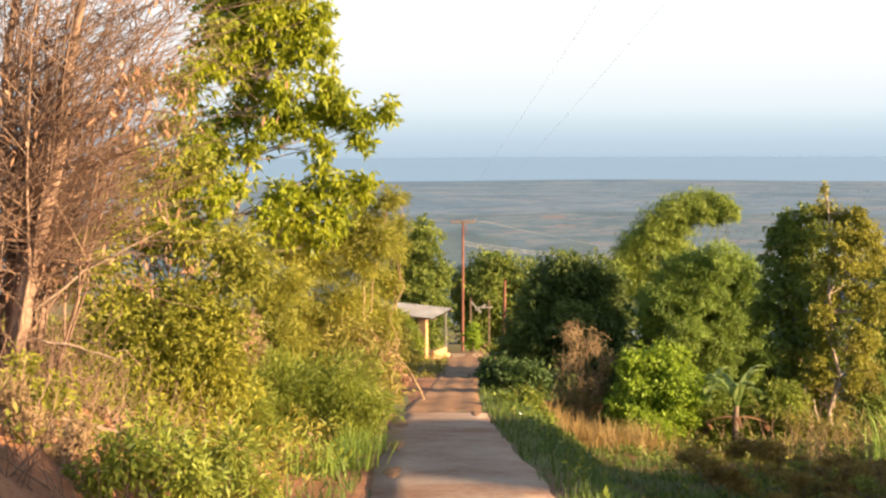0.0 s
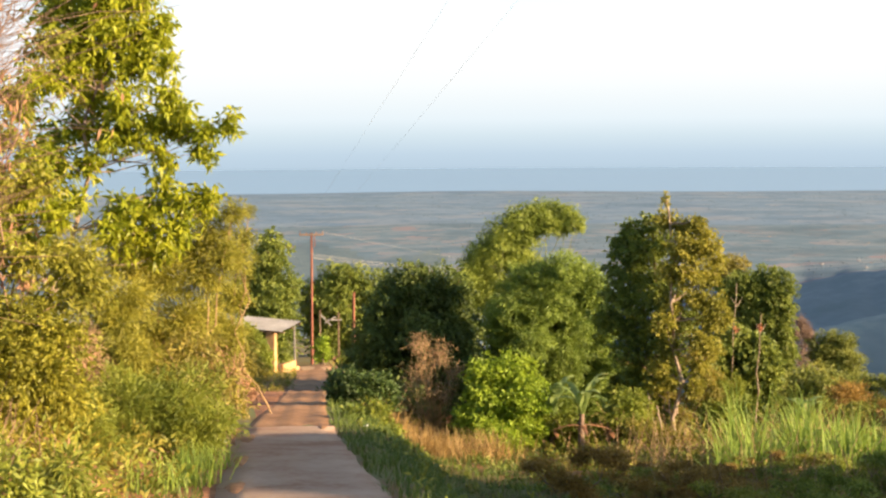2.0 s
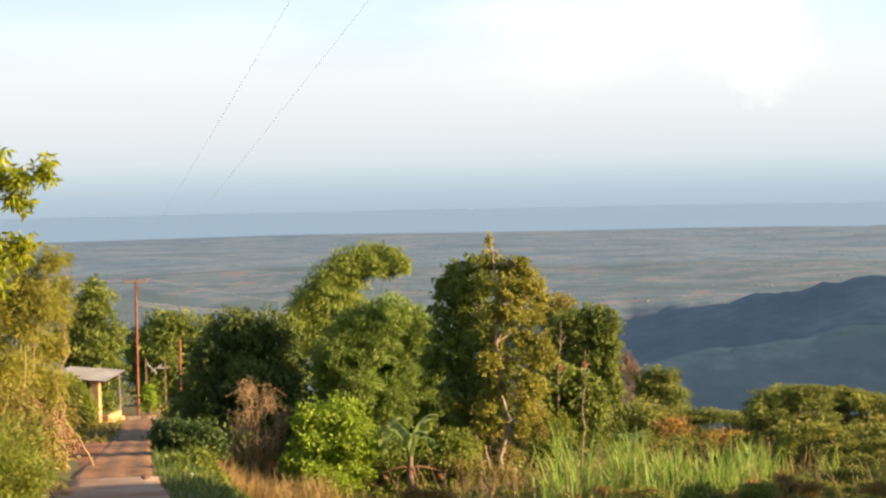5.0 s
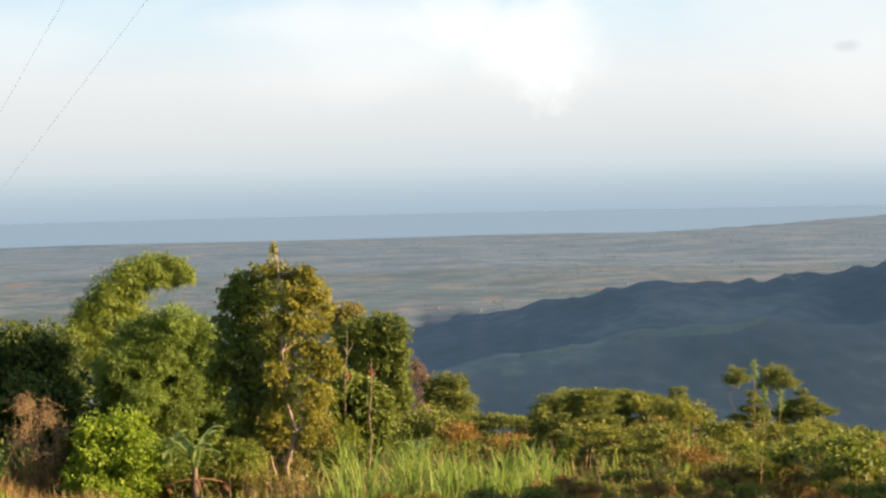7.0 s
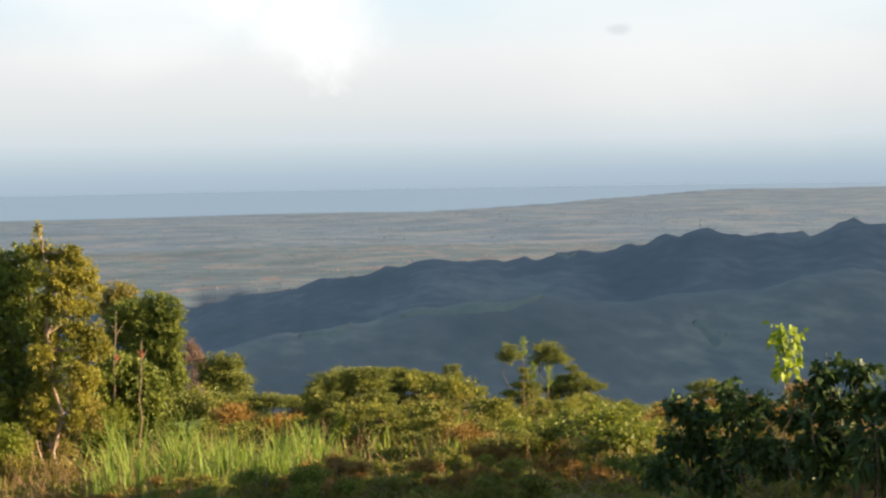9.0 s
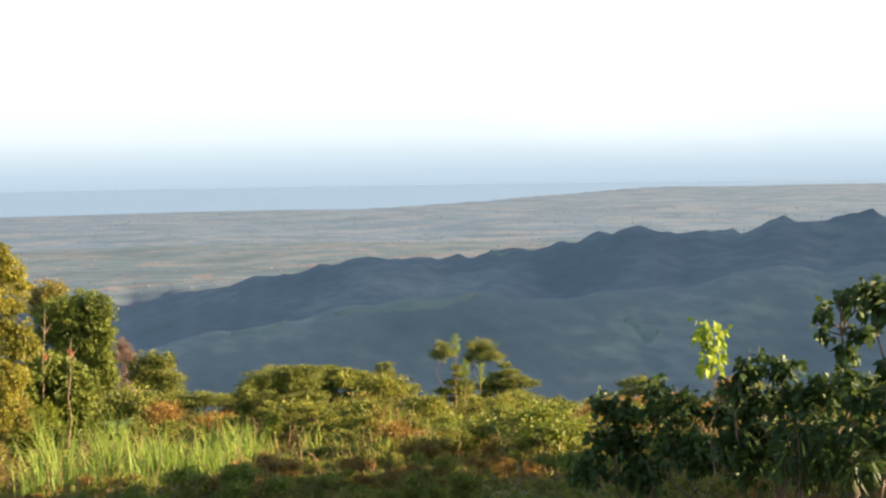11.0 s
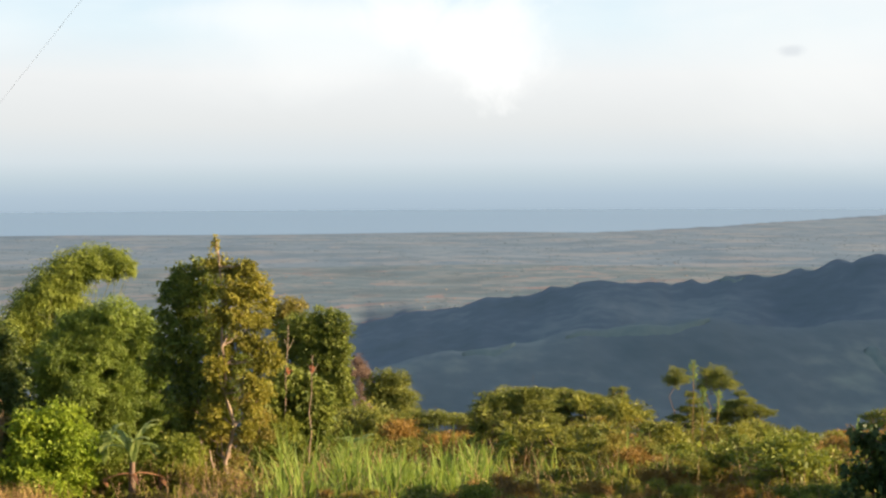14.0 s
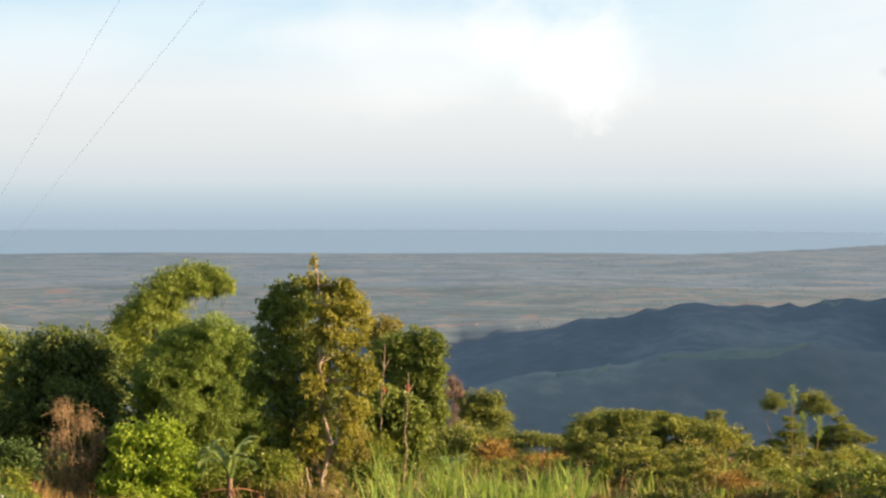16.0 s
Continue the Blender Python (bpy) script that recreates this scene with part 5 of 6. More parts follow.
def blades(n, base, height, width, lean, mat_name, mat, curl=0.5):
    """Arching grass blades of four segments. base: n points; height: n lengths."""
    ang = RNG.random(n) * 2 * np.pi
    way = np.stack([np.cos(ang), np.sin(ang), np.zeros(n)], -1)
    side = np.stack([-np.sin(ang), np.cos(ang), np.zeros(n)], -1)
    tilt = np.abs(RNG.normal(size=n)) * lean + 0.05
    rows = []
    for t in (0, 0.3, 0.6, 0.85, 1.0):
        p = base + way * (height * (tilt * t + curl * tilt * t ** 3))[:, None] + np.array([0, 0, 1.0]) * (height * (t - 0.35 * tilt * t ** 3 - 0.25 * curl * t ** 4 * (tilt > 0.3)))[:, None]
        w = (width * (1 - t) ** 0.7 + 0.002) * 0.5
        rows += [p - side * np.reshape(w, (-1, 1)), p + side * np.reshape(w, (-1, 1))]
    v = np.stack(rows, 1).reshape(-1, 3)
    k = np.arange(n)[:, None] * 10
    q = np.concatenate([np.stack([k[:, 0] + 2 * j, k[:, 0] + 2 * j + 1, k[:, 0] + 2 * j + 3, k[:, 0] + 2 * j + 2], -1) for j in range(4)])
    return mesh_of(mat_name, v, q, mat)


def grass_tuft(x, y, n, height, spread, mat, label, name="grass_tuft", lean=0.5, width=0.03):
    z0 = ground_at(x, y)
    b = np.stack([RNG.normal(size=n) * spread, RNG.normal(size=n) * spread, np.zeros(n)], -1)
    b[:, 2] = land_height(b[:, 0] + x, b[:, 1] + y) - z0 - 0.03
    me = blades(n, b, height * RNG.uniform(0.45, 1.0, n), width, lean, name, mat)
    ob = new(name, me)
    ob.location = (x, y, z0)
    return tagged(ob, label, "grass", kind="stuff" if name == "grass_tuft" else "")


# tall cane grass on the slope, in tufts
tufts = 0
while tufts < 84:
    gx, gy = RNG.uniform(12.5, 24.5), RNG.uniform(48.6, 56.5)
    if not 15.7 < math.degrees(math.atan2(gx, gy)) < 23.6:
        continue
    if tufts % 5 == 0:      # thins out into the scrub
        gx += 2.8
    low = 1.0 - 0.11 * max(0.0, math.degrees(math.atan2(gx, gy)) - 19.5)
    tagged(grass_tuft(gx, gy, int(RNG.uniform(24, 50)), (RNG.uniform(2.7, 3.9) if tufts % 3 == 0 else RNG.uniform(1.1, 2.3)) * (0.75 if gy < 50.5 else 1) * low, RNG.uniform(0.16, 0.34), M_GRASS, "tuft of tall sunlit cane grass on the slope", "cane_grass", 0.36, 0.07),
           group="tufts of cane grass")
    tufts += 1
for gx, gy, h in ((26.5, 50.0, 2.4), (29.5, 55.0, 2.4), (33.5, 52.0, 2.2), (28.4, 50.8, 2.0), (37.0, 57.5, 2.6), (24.6, 52.2, 2.2)):
    tagged(grass_tuft(gx, gy, 34, h, 0.25, M_GRASS, "tuft of pale cane grass among scrub", "cane_grass", 0.4, 0.09), group="tufts of cane grass")
grass_tuft(-1.9, 30.5, 110, 1.1, 0.3, M_GRASS, "arching green grass tuft beside the lane")
grass_tuft(-2.5, 29.0, 80, 0.9, 0.35, M_GRASS, "arching green grass tuft beside the lane")
grass_tuft(-3.9, 27.0, 80, 1.0, 0.35, M_GRASS, "arching green grass tuft on the bank")
grass_tuft(-1.75, 34.0, 80, 0.8, 0.3, M_GRASS, "arching green grass tuft beside the lane")
for gx, gy in ((4.6, 55.6), (5.5, 56.2), (6.3, 55.2), (4.0, 57.2), (5.2, 54.4), (7.0, 56.0)):
    tagged(grass_tuft(gx, gy, 240, 1.45, 0.6, M_DRYGRASS, "stand of tall tan dry grass", "dry_grass", 0.42, 0.03), group="dry grass stands")


def undergrowth(name, pts, mat, size, length, width, label, up=0.6, per=20):
    """Countless small plants as one thing: leaves rising from the ground in little tufts."""
    n = len(pts) * per
    b = np.repeat(pts, per, 0) + RNG.normal(size=(n, 3)) * np.array([0.28, 0.28, 0]) * np.repeat(size, per)[:, None]
    b[:, 2] = land_height(b[:, 0], b[:, 1]) + RNG.random(n) ** 1.3 * np.repeat(size, per)
    w = unit(RNG.normal(size=(n, 3)) * 0.8 + [0, 0, up])
    me = mesh_of(name, *leaf_mesh(b, w, length * RNG.uniform(0.5, 1.3, n), width), mat)
    return tagged(new(name, me), label, "undergrowth", kind="stuff")


def scatter(n, x0, x1, y0, y1, keep=None):
    p = np.stack([RNG.uniform(x0, x1, n), RNG.uniform(y0, y1, n), np.zeros(n)], -1)
    return p if keep is None else p[keep(p[:, 0], p[:, 1])]


def in_wedge(x, y):
    a = np.degrees(np.arctan2(x, y))
    return (a < 50) & (a > -20)


def right_side(x, y):
    return in_wedge(x, y) & (x > np.interp(y, [20, 27, 41, 84], [2.6, 2.6, 2.1, 2.6]) + 0.4 * np.sin(y * 0.8)) & ~((y > 86) & (x < 6))


for mat, n, h, ln, wd, lab in ((M_SCRUB, 3600, 0.8, 0.22, 0.06, "low olive scrub and weeds covering the slope"), (M_GREEN, 1300, 0.6, 0.2, 0.06, "low green weeds covering the slope"), (M_DARK, 900, 0.8, 0.2, 0.08, "dark green weeds covering the slope"), (M_DRYLEAF, 2600, 0.8, 0.18, 0.05, "rusty dead weeds covering the slope"),
                               (M_OLIVE, 2800, 0.85, 0.21, 0.05, "brownish weeds covering the slope"), (M_DRYGRASS, 1500, 0.7, 0.4, 0.018, "dry grass scattered over the slope")):
    p = scatter(n, 2, 48, 20, 62, right_side)
    p = p[((p[:, 0] > 14) | (mat is not M_DRYLEAF)) & ((p[:, 0] > 9) | (mat is not M_OLIVE))]
    p = p[(p[:, 0] > 8.5) | (RNG.random(len(p)) < (0.9 if mat is M_DARK else 0.15))]
    undergrowth("undergrowth", p, mat, RNG.uniform(0.3, 1.0, len(p)) * h * 0.75 * np.where((p[:, 0] < 14) & (p[:, 1] > 44), 0.7, np.where(p[:, 1] < 46, 0.8, 1.0)), ln, wd, lab)
    p = scatter(n // 2, 2, 110, 60, 135, right_side)
    undergrowth("undergrowth", p, mat, RNG.uniform(0.4, 1.0, len(p)) * h * 1.6, ln * 1.6, wd * 1.7, lab)


def left_side(x, y):
    return (x < -2.2 + 0.4 * np.sin(y * 0.9)) & in_wedge(x, y) & ~((y > 84) & (x > -3))


for mat, n, h, ln, wd, lab in ((M_GREEN, 2200, 0.7, 0.2, 0.06, "green weeds on the bank"), (M_OLIVE, 1800, 0.9, 0.22, 0.05, "brownish weeds on the bank"),
                               (M_FEATHER, 1600, 1.0, 0.24, 0.04, "olive weeds on the bank"), (M_DRYLEAF, 900, 0.5, 0.2, 0.05, "dead brown weeds on the bank")):
    p = scatter(n, -22, -1.6, 19, 95, left_side)
    near = (p[:, 1] < 27) & (p[:, 0] < -3.0)
    p = p[~near | (RNG.random(len(p)) < 0.3)]
    undergrowth("undergrowth", p, mat, RNG.uniform(0.3, 1.0, len(p)) * h, ln, wd, lab)
p = scatter(150, -2.4, 0.1, 66, 87)
undergrowth("undergrowth", p, M_OLIVE, RNG.uniform(0.15, 0.45, len(p)), 0.16, 0.05, "brownish weeds on the bare earth beside the track")
p = scatter(110, -9.5, -3.5, 16, 28)
p[:, 2] = land_height(p[:, 0], p[:, 1]) - 0.05
lines = []
for q in p:
    for _ in range(4):
        w = unit(np.array([RNG.normal() * 0.6, RNG.normal() * 0.6, 1.0])) * RNG.uniform(0.5, 1.5)
        lines.append((wavy(q + RNG.normal(size=3) * [0.15, 0.15, 0], q + w, 4, 0.08), np.linspace(0.010, 0.004, 4)))
tagged(new("dead_stalks", mesh_of("dead_stalks", *tubes(lines, 3), M_DRYTWIG)), "thin dead stalks all over the red bank", "undergrowth", kind="stuff")
# dry stems and arching fronds standing out of the scrub
p = scatter(520, 10, 46, 38, 66, right_side)
p[:, 2] = land_height(p[:, 0], p[:, 1]) - 0.05
lines = []
for q in p:
    for _ in range(3):
        w = unit(np.array([RNG.normal() * 0.35, RNG.normal() * 0.35, 1.0])) * RNG.uniform(0.7, 2.1)
        lines.append((wavy(q + RNG.normal(size=3) * [0.25, 0.25, 0], q + w, 5, 0.06), np.linspace(0.016, 0.006, 5)))
tagged(new("dry_stems", mesh_of("dry_stems", *tubes(lines, 3), M_REDTWIG)), "thin rusty dry stems among the scrub", "undergrowth", kind="stuff")
for mat, count, h, wd, lab in ((M_TANGLE, 46, 1.5, 0.07, "arching golden-green fronds among the scrub"), (M_GRASS, 26, 1.3, 0.05, "fresh green blades among the scrub")):
    for _ in range(count):
        a, d = radians(RNG.uniform(20, 44)), RNG.uniform(52, 76)
        grass_tuft(d * math.sin(a), d * math.cos(a), 22, h * RNG.uniform(0.8, 1.5), 0.3, mat, lab, "grass_tuft", 0.85, wd)
# short turf along both edges of the lane
n = 34000
p = np.concatenate([scatter(n, 0.7, 9.0, 22, 90), scatter(900, -2.9, -1.5, 24, 46)])
p = p[(p[:, 0] > np.interp(p[:, 1], [22, 27, 40, 49, 62, 76, 90], [1.9, 1.85, 1.4, 1.25, 1.45, 1.85, 2.8]) + 0.12 * np.sin(p[:, 1] * 1.3)) | (p[:, 0] < -1.5)]
p[:, 2] = land_height(p[:, 0], p[:, 1])
tagged(new("turf", blades(len(p), p, RNG.uniform(0.1, 0.45, len(p)), 0.022, 0.5, "turf", M_TURF)), "short green turf along the lane", "grass", kind="stuff")

# ---- scrub on the slope: a few shapes, set out many times ----
SHAPES = []
KINDS = [(M_SCRUB, "flat-topped olive scrub bush on the slope", 0.20, 0.06, 0.3), (M_OLIVE, "brownish scrub bush on the slope", 0.18, 0.05, 0.35), (M_RUST, "reddish-brown scrub bush on the slope", 0.22, 0.04, 0.4),
         (M_GREEN, "fresh green scrub bush on the slope", 0.18, 0.07, 0.5), (M_DARK, "dark green scrub bush on the slope", 0.17, 0.08, 0.5), (M_SCRUB, "yellowish olive scrub bush on the slope", 0.24, 0.045, 0.35)]
for k, (mat_k, lab, ln, wd, fl) in enumerate(KINDS):
    c = [(RNG.normal() * 1.1, RNG.normal() * 1.1, RNG.uniform(0.5, 2.4), RNG.uniform(0.35, 0.85)) for _ in range(10 + k % 3)]
    zs = ground_at(24 + 6 * k, 70)
    SHAPES.append(woody_plant("scrub_bush", 24 + 6 * k, 70, [(q[0], q[1], q[2] + zs, q[3]) for q in c], lab, "shrub", mat_k, M_BARK, 1100, ln, wd, droop=0.1, mess=1.3, trunk=0.05, stems=4, flat=fl, shell=1.5,
                              group="scrub on the slope"))
PICK = (0, 2, 1, 5, 0, 3, 1, 4, 2, 1, 5, 0)


def bush_row(spots, lo, hi, deeper):
    for i, (x, y) in enumerate(spots):
        s = RNG.uniform(lo, hi) * (1 + deeper * math.hypot(x, y)) * (0.75 if y < 46 and deeper == 0 else 1)
        copy_thing(SHAPES[PICK[(i * 5 + i // 7) % 12]], pose(x, y, ground_at(x, y) - 0.12, 0, 0, RNG.uniform(0, 360)) @ Matrix.Diagonal((s, s, s * RNG.uniform(0.7, 1.15), 1)))


spots = []
for _ in range(4000):
    a, d = RNG.uniform(9, 49), RNG.uniform(54, 205)
    if a < 25 and d < 78:
        continue
    x, y = d * math.sin(radians(a)), d * math.cos(radians(a))
    if min([math.hypot(x - u, y - v) for u, v in spots] or [99]) > 2.2 + d * 0.017:
        spots.append((x, y))
    if len(spots) >= 125:
        break
bush_row(spots, 0.65, 1.25, 0.003)
# smaller weeds in front, from the same shapes
spots = []
for _ in range(4000):
    x, y = RNG.uniform(3.2, 44), RNG.uniform(26, 66)
    a = math.degrees(math.atan2(x, y))
    if a > 48 or (12 < a < 25 and y > 44) or (x < 14 and y > 44) or (x < 7 and y < 48):
        continue
    if min([math.hypot(x - u, y - v) for u, v in spots] or [99]) > 1.7:
        spots.append((x, y))
    if len(spots) >= 115:
        break
bush_row(spots, 0.45, 0.95, 0.0)

# brown weeds at the foot of the cane grass
spots = []
for _ in range(3000):
    x, y = RNG.uniform(9.5, 31), RNG.uniform(42.5, 48.5)
    if min([math.hypot(x - u, y - v) for u, v in spots] or [99]) > 1.15:
        spots.append((x, y))
    if len(spots) >= 52:
        break
bush_row(spots, 0.3, 0.5, 0.0001)

# unseen trees added on and before the knoll, to shade lane and bush
shade = [(0, 0, 3.2, 1.5), (0.9, 0.3, 4.2, 1.3), (-0.8, -0.3, 4.4, 1.3), (0.1, 0.2, 5.4, 1.1)]
for x, y, low, slim in ((44, 10, 0, 1), (50, 14, 0, 1), (39, 20, 0, 1), (47, 4, 0, 1), (22, 10.5, 1.3, 1), (25, 9.5, 1.0, 1), (27.5, 8, 0.9, 1), (31, 10, 0, 1), (28, 10.9, -0.3, 1), (33, 8.6, -0.8, 1), (14, 8, -1.6, 0.8),
                        (46, 19.6, -3.6, 0.45), (47, 22.3, -3.4, 0.4)):
    g = ground_at(x, y) - low
    dark_tree(x, y, [(q[0] * slim, q[1] * slim, q[2] + g, q[3] * slim) for q in shade])


# ---- banana plants ----
M_DEADFROND = leaf_material("dead_banana_fronds", (0.28, 0.12, 0.06), (0.50, 0.26, 0.13), 0.3)

def banana_plant(x, y, h, n, label):
    z0 = ground_at(x, y)
    ob = thing("banana_plant", x, y, z0, label, "banana plant", "banana plants")
    piece("stem", mesh_of("stem", *tubes([(wavy((0, 0, -0.1), (0.05, 0, h * 0.5), 7, 0.01), np.linspace(0.15, 0.10, 7))], 8), M_BARK), ob)

    def frond(az, ln, rise, mat, name, w):
        t = np.linspace(0, 1, 9)
        out = np.array([math.cos(az), math.sin(az), 0])
        side = np.array([-math.sin(az), math.cos(az), 0])
        mid = np.array([0.05, 0, h * (0.46 if rise > 0.2 else 0.36)]) + out * (ln * (0.10 + 0.40 * t) * t)[:, None] + np.array([0, 0, 1.0]) * (ln * (rise * t - (0.4 * rise + 0.15) * t ** 2.6))[:, None]
        wd = w * np.sin(np.pi * np.clip(t * 0.94 + 0.06, 0, 1)) ** 0.6
        v, q = [], []
        for j in range(8):
            for s in (-1, 1):
                k = len(v)
                e0, e1 = wd[j] * RNG.uniform(0.85, 1.05), wd[j + 1] * RNG.uniform(0.8, 1.0)
                v += [mid[j], mid[j] + side * s * e0 + [0, 0, -0.25 * e0], mid[j + 1] + side * s * e1 + [0, 0, -0.25 * e1] - (mid[j + 1] - mid[j]) * 0.06, mid[j + 1]]
                q.append([k, k + 1, k + 2, k + 3])
        piece(name, mesh_of(name, np.array(v), np.array(q), mat), ob)

    for i in range(n):
        frond(i * 2.4 + RNG.uniform(0, 0.5), h * RNG.uniform(0.55, 0.8), RNG.uniform(0.7, 1.4), M_BANANA, "frond", 0.2)
    for i in range(4):
        frond(i * 1.6 - 0.1, h * 0.75, 0.12, M_DEADFROND, "dead_frond", 0.12)
    return ob


banana_plant(10.7, 58.2, 3.3, 8, "banana plant with upright green fronds and dry brown ones")
banana_plant(9.8, 59.3, 3.2, 7, "banana plant with upright green fronds and dry brown ones")
banana_plant(11.9, 59.0, 2.5, 8, "small banana plant among weeds on the slope")
banana_plant(22.6, 68.5, 2.6, 8, "banana plant with broad green fronds behind the grass")


# ---- flowering cane stalks ----
def cane_stalk(x, y, h):
    z0 = ground_at(x, y)
    ob = thing("cane_stalk", x, y, z0, "thin pale flowering cane standing above the scrub", "cane", "flowering canes")
    ln = wavy((0, 0, 0), (0.05, 0, h), 7, 0.008)
    piece("stem", mesh_of("stem", *tubes([(ln, np.linspace(0.03, 0.015, 7))], 5), M_DRYGRASS), ob)
    n = 90
    p = np.array([0.05, 0, h]) - np.stack([RNG.normal(size=n) * 0.04, RNG.normal(size=n) * 0.04, RNG.random(n) * 0.9], -1)
    piece("plume", mesh_of("plume", *leaf_mesh(p, unit(RNG.normal(size=(n, 3)) * 0.5 + [0.2, 0, 0.6]), 0.3, 0.03), M_GRASS), ob)


for x, y, top in ((35.3, 60.4, -6.6), (35.7, 60.3, -7.8), (36.3, 60.0, -7.9)):
    cane_stalk(x, y, top - ground_at(x, y))


# ---- shelter, poles, wires, house ----
def box(w, d, h, x=0, y=0, z=0, bevel=0.02):
    bm = bmesh.new()
    bmesh.ops.create_cube(bm, size=1, matrix=Matrix.Translation((x, y, z + h / 2)) @ Matrix.Diagonal((w, d, h, 1)))
    bmesh.ops.bevel(bm, geom=list(bm.edges), offset=bevel, segments=1, affect="EDGES")
    return bm


M_POLE = rough_material("rusty_pole", (0.14, 0.05, 0.035), (0.26, 0.10, 0.06), 2.0, bump=0.2)
M_TILE = rough_material("brown_roof", (0.14, 0.07, 0.045), (0.26, 0.14, 0.09), 2.0)
M_OCHRE = rough_material("ochre_plaster", (0.36, 0.19, 0.08), (0.50, 0.29, 0.135), 1.5)
M_ZINC = rough_material("weathered_zinc", (0.19, 0.17, 0.155), (0.33, 0.30, 0.27), 1.0, rough=0.85)
M_WHITE = rough_material("white_paint", (0.62, 0.60, 0.55), (0.80, 0.78, 0.74), 2.0)
M_WIRE = rough_material("wire", (0.20, 0.195, 0.19), (0.30, 0.29, 0.28), 3.0)


def shelter(x, y, turn):
    z0 = ground_at(x, y) - 0.05
    ob = thing("roadside_shelter", x, y, z0, "small ochre roadside shelter with a weathered zinc roof", "shelter")
    ob.rotation_euler = (0, 0, radians(turn))
    part("floor_slab", box(3.0, 2.6, 0.25), M_OCHRE, ob)
    part("back_wall", box(0.15, 2.4, 2.2, -1.35, 0, 0.25), M_OCHRE, ob)
    part("front_pillar", box(0.5, 0.34, 2.3, 0.85, -1.15, 0.25), M_OCHRE, ob)
    part("pillar_foot", box(0.55, 0.4, 0.9, 0.85, -1.2, 0.25), M_OCHRE, ob)
    part("low_wall", box(0.16, 1.9, 0.38, 1.42, -0.1, 0.25), M_OCHRE, ob)
    part("front_wall", box(1.7, 0.15, 0.6, -0.5, -1.15, 0.25), M_OCHRE, ob)
    for px, py in ((1.3, 1.1), (-1.3, 1.2)):
        part("post", box(0.09, 0.09, 2.35, px, py, 0.25, 0.01), M_ZINC, ob)
    n, m = 61, 2
    u = np.linspace(-1.7, 1.65, n)
    v = np.array([[a, b, 2.75 + 0.08 * b - 0.06 * a + 0.025 * math.cos(i * math.pi / 2) + dz] for dz in (0, -0.012) for i, a in enumerate(u) for b in (-1.5, 1.5)])
    q = [[2 * i, 2 * i + 2, 2 * i + 3, 2 * i + 1] for i in range(n - 1)] + [[2 * n + 2 * i + 1, 2 * n + 2 * i + 3, 2 * n + 2 * i + 2, 2 * n + 2 * i] for i in range(n - 1)]
    piece("roof", mesh_of("roof", v, np.array(q), M_ZINC), ob, "corrugated zinc sheet roof")
    for py in (-1.2, 0, 1.2):
        part("beam", box(3.3, 0.08, 0.1, 0, py, 2.5 + 0.08 * py, 0.01), M_BARK, ob)


shelter(-1.5, 89.8, -22)


def power_pole(x, y, top, arm, label):
    z0 = ground_at(x, y) - 0.3
    h = top - z0
    ob = thing("power_pole", x, y, z0, label, "power pole")
    piece("pole", mesh_of("pole", *tubes([(np.linspace((0, 0, 0), (0.06, 0, h), 5), np.linspace(0.10, 0.07, 5))], 10), M_POLE), ob)
    if arm:
        part("crossarm", box(1.5, 0.1, 0.1, 0.06, -0.1, h - 0.15, 0.01), M_BARK, ob, "weathered grey-brown crossarm")
        for ix in (-0.65, -0.25, 0.35, 0.75):
            bm = bmesh.new()
            bmesh.ops.create_cone(bm, cap_ends=True, segments=8, radius1=0.04, radius2=0.025, depth=0.12, matrix=Matrix.Translation((ix, -0.1, h + 0.03)))
            part("insulator", bm, M_TILE, ob)
        part("brace", box(0.05, 0.05, 0.7, 0.25, -0.1, h - 0.85, 0.005), M_POLE, ob)
    return ob


power_pole(1.2, 100.0, -4.65, True, "rusty red power pole with crossarm and insulators")
power_pole(3.5, 92.0, -7.6, False, "short rusty red pole beside the yard")
power_pole(7.1, -28.0, 13.0, True, "rusty red power pole on the hill behind")
power_pole(16.7, 129.8, -9.4, True, "rusty red power pole down the slope")


def wire(p, q, sag, r=0.005):
    t = np.linspace(0, 1, 24)[:, None]
    pts = np.array(p) + (np.array(q) - np.array(p)) * t - np.array([0, 0, sag]) * (4 * t * (1 - t))
    tagged(new("power_line", mesh_of("power_line", *tubes([(pts, np.full(24, r))], 4), M_WIRE)), "thin power line strung between poles", "power line", "power lines")


for dx in (-0.65, -0.25, 0.35, 0.75):
    wire((1.24, 99.9, -6.05 - 0.2 * dx), (16.7 + 0.3 * dx, 129.7, -9.75 - 0.2 * dx), 0.25, 0.009)
wire((1.9, 99.9, -4.55), (17.3, 129.7, -9.3), 0.15, 0.007)
for dx, ex in ((-0.65, -0.8), (0.75, 0.76)):
    wire((1.2 + dx, 99.9, -4.55), (7.1 + ex, -28.1, 13.2), 0.2, 0.0027)


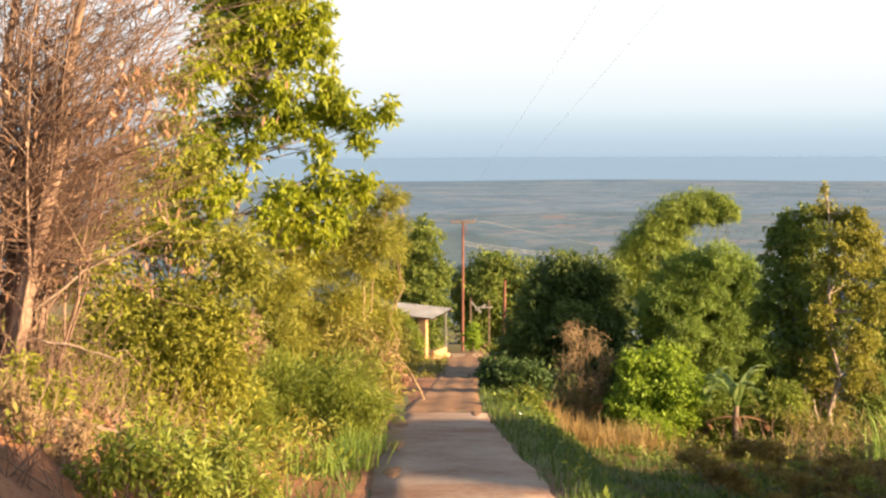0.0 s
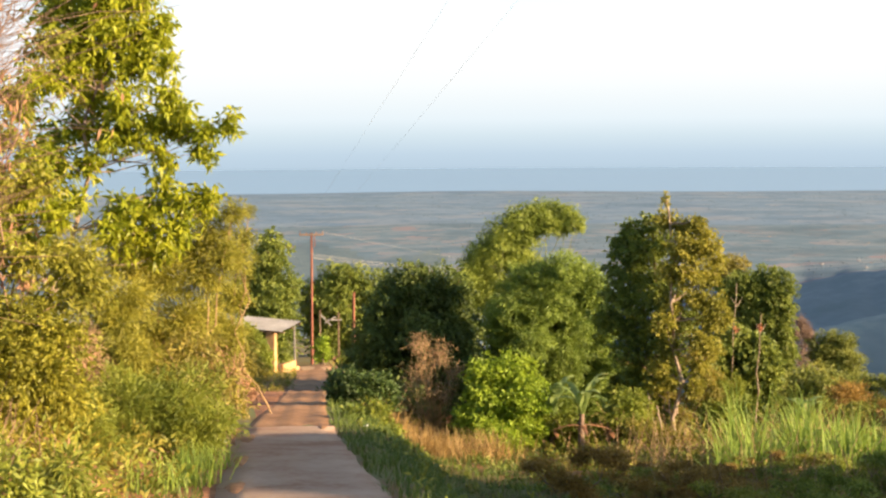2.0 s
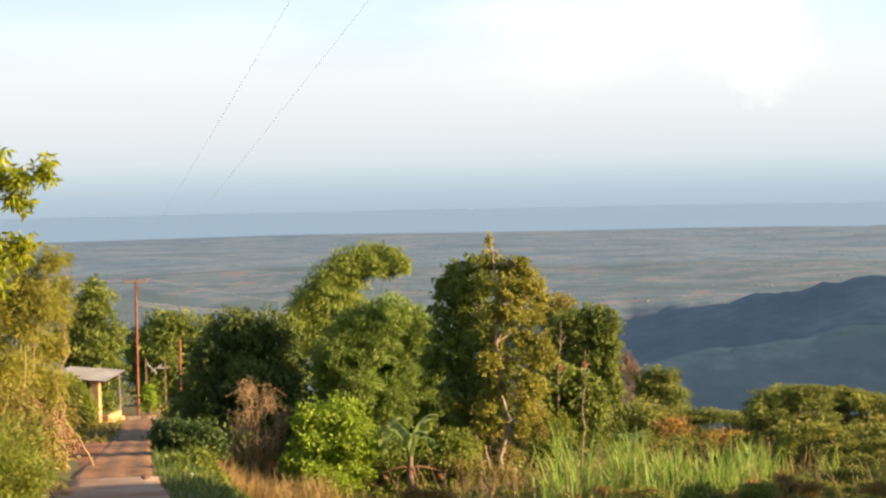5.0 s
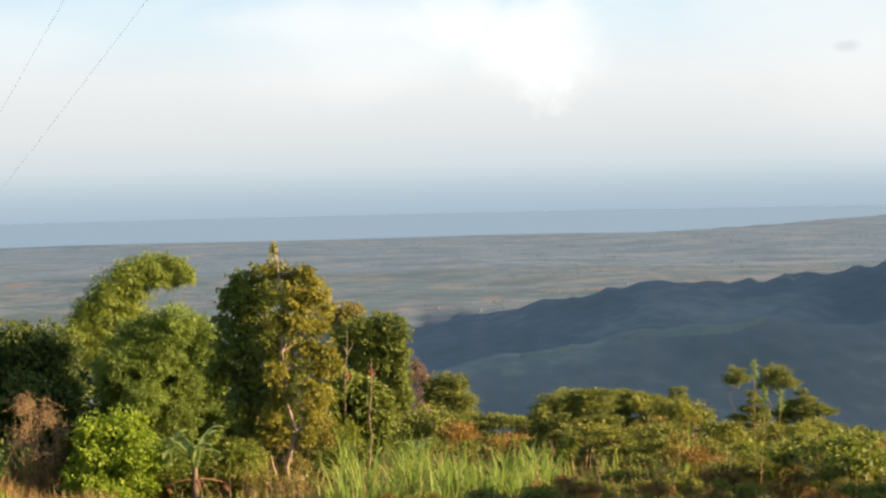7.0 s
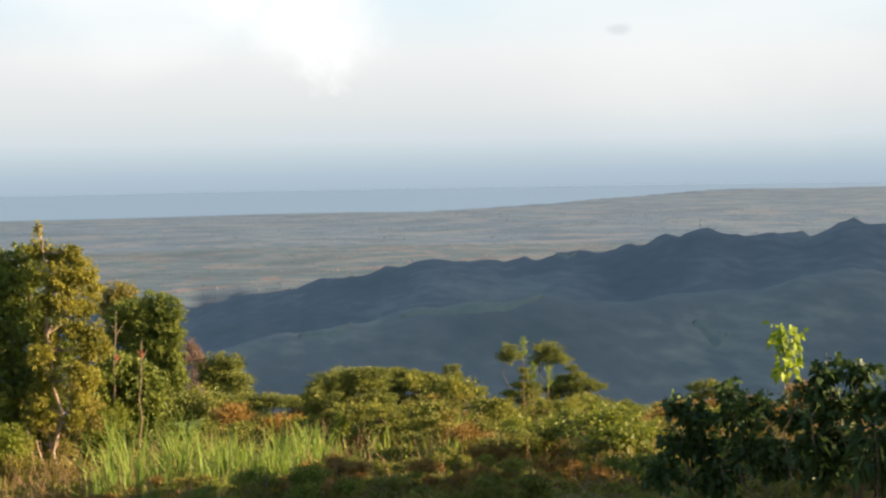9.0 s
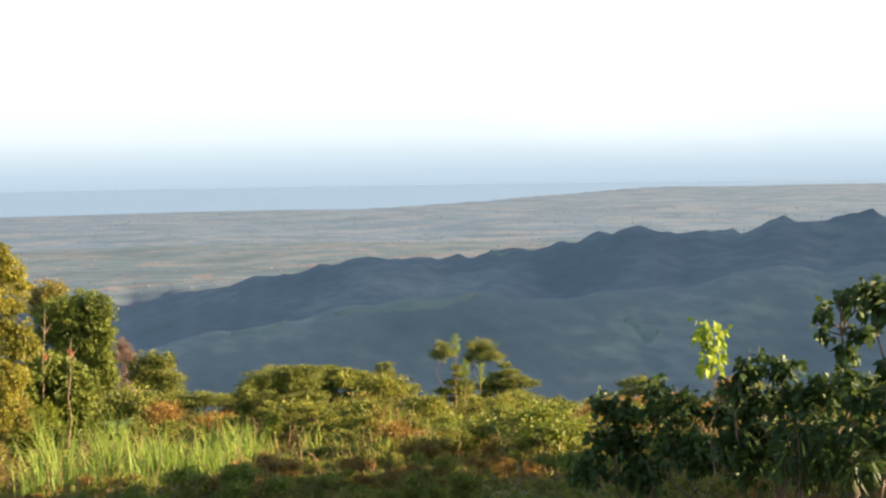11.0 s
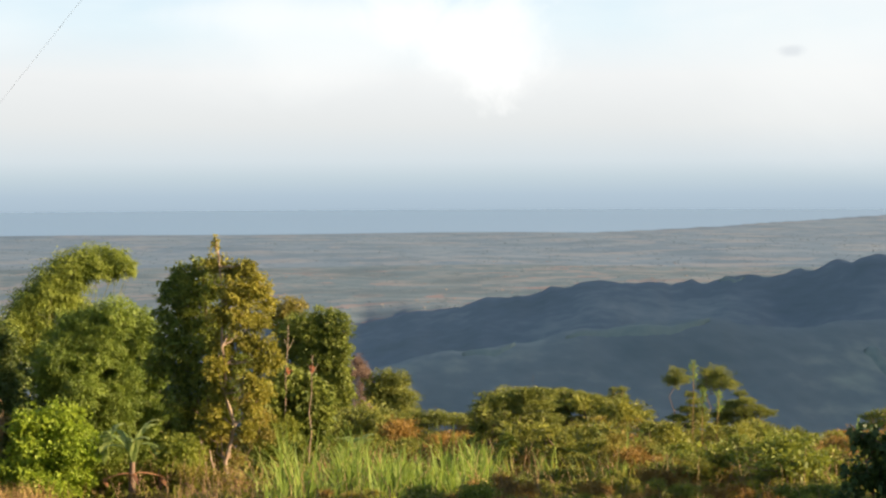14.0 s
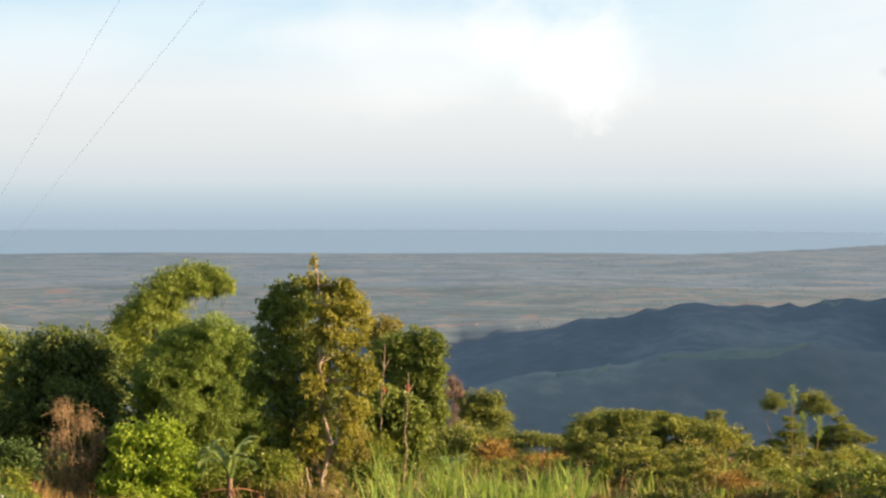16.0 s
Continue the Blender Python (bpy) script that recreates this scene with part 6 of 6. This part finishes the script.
def house(x, y, turn):
    z0 = ground_at(x, y) + 1.4
    ob = thing("small_house", x, y, z0, "small ochre house with a brown roof behind trees", "house")
    ob.rotation_euler = (0, 0, radians(turn))
    part("foundation", box(4.1, 3.1, 1.6, 0, 0, -1.5), M_TILE, ob)
    part("wall", box(4.0, 3.0, 2.6, 0, 0, 0), M_OCHRE, ob)
    part("door", box(0.85, 0.06, 2.0, 0.6, -1.53, 0.1), M_BARK, ob)
    win = part("window", box(0.8, 0.06, 0.8, -0.9, -1.53, 1.1), M_WHITE, ob)
    part("pane", box(0.6, 0.03, 0.6, -0.9, -1.565, 1.2, 0.005), M_WIRE, win)
    for s in (-1, 1):
        bm = box(4.8, 2.3, 0.08, 0, 0, 0)
        bmesh.ops.transform(bm, matrix=Matrix.Translation((0, s * 0.98, 3.02)) @ Matrix.Rotation(-s * radians(24), 4, "X"), verts=bm.verts)
        part("roof_slope", bm, M_TILE, ob)


house(15.2, 88.0, 20)

# pale bare stems beside the slender tree
for x, y, h in ((14.5, 60.6, 1.7), (14.2, 60.9, 2.3)):
    ob = thing("dead_sapling", x, y, ground_at(x, y) - 0.1, "pale bare stem leaning beside the slender tree", "dead tree", "dead saplings")
    piece("stem", mesh_of("stem", *tubes([(wavy((0, 0, 0), (-0.35, 0, h), 6, 0.02), np.linspace(0.07, 0.035, 6))], 6), M_PALEBARK), ob)



def flower_stalk(x, y, bract, top):
    """A thin bare stem with a forked tip and one orange bract."""
    z0 = ground_at(x, y) - 0.1
    ob = thing("flower_stalk", x, y, z0, "thin pale bare stalk with an orange flower bract", "plant", "flower stalks")
    ln = wavy((0, 0, 0), (0.25, -0.1, top - z0), 8, 0.012)
    fork = [(wavy(ln[6], ln[6] + np.array([s * 0.3, 0, 0.45]), 4, 0.05), np.linspace(0.02, 0.008, 4)) for s in (-0.6, 1)]
    piece("stem", mesh_of("stem", *tubes([(ln, np.linspace(0.045, 0.015, 8))] + fork, 5), M_PALEBARK), ob)
    n = 14
    p = np.array([0.2, -0.1, bract - z0]) + RNG.normal(size=(n, 3)) * [0.05, 0.05, 0.08]
    piece("bract", mesh_of("bract", *leaf_mesh(p, unit(RNG.normal(size=(n, 3)) * 0.6 + [0, 0, -0.6]), 0.17, 0.08), M_BRACT), ob, "orange drooping bract")


M_BRACT = leaf_material("orange_bract", (0.42, 0.12, 0.05), (0.62, 0.26, 0.12), 0.4)
flower_stalk(18.95, 67.5, -7.0, -5.0)
flower_stalk(19.95, 67.2, -6.9, -6.3)

# white crossed boards of a gate, and pale stones by the lane
gate_z = ground_at(2.3, 104)
gate = thing("broken_gate", 2.3, 104, gate_z, "broken gate of white crossed boards on tall posts", "gate")
for ang, x, ln in ((48, -0.15, 1.0), (-30, 0.15, 0.8), (0, 0.45, 0.9), (90, -0.5, 3.4), (90, 0.7, 3.1)):
    bm = box(ln, 0.05, 0.09, 0, 0, -0.05, 0.01)
    bmesh.ops.transform(bm, matrix=Matrix.Translation((x, 0, 2.8 if ang != 90 else 1.75)) @ Matrix.Rotation(radians(ang), 4, "Y"), verts=bm.verts)
    part("board" if ang != 90 else "post", bm, M_ZINC if ang != 90 else M_BARK, gate)


def stone(x, y, r, label, mat):
    bm = bmesh.new()
    bmesh.ops.create_icosphere(bm, subdivisions=2, radius=r)
    for v in bm.verts:
        v.co *= 1 + 0.35 * noise.noise(v.co * 2.2 / r + Vector((x, y, 0)))
        v.co.z *= 0.6
    me = bpy.data.meshes.new("stone")
    bm.to_mesh(me)
    bm.free()
    me.materials.append(mat)
    ob = new("stone", me)
    ob.location = (x, y, ground_at(x, y) + r * 0.25)
    tagged(ob, label, "stone", "stones by the lane")


for x, y, r in ((-1.75, 41.0, 0.14), (-2.6, 84.0, 0.22), (-2.0, 31.0, 0.1), (-1.9, 52.0, 0.12), (2.2, 46.0, 0.1)):
    stone(x, y, r, "pale stone at the edge of the lane", M_WHITE)
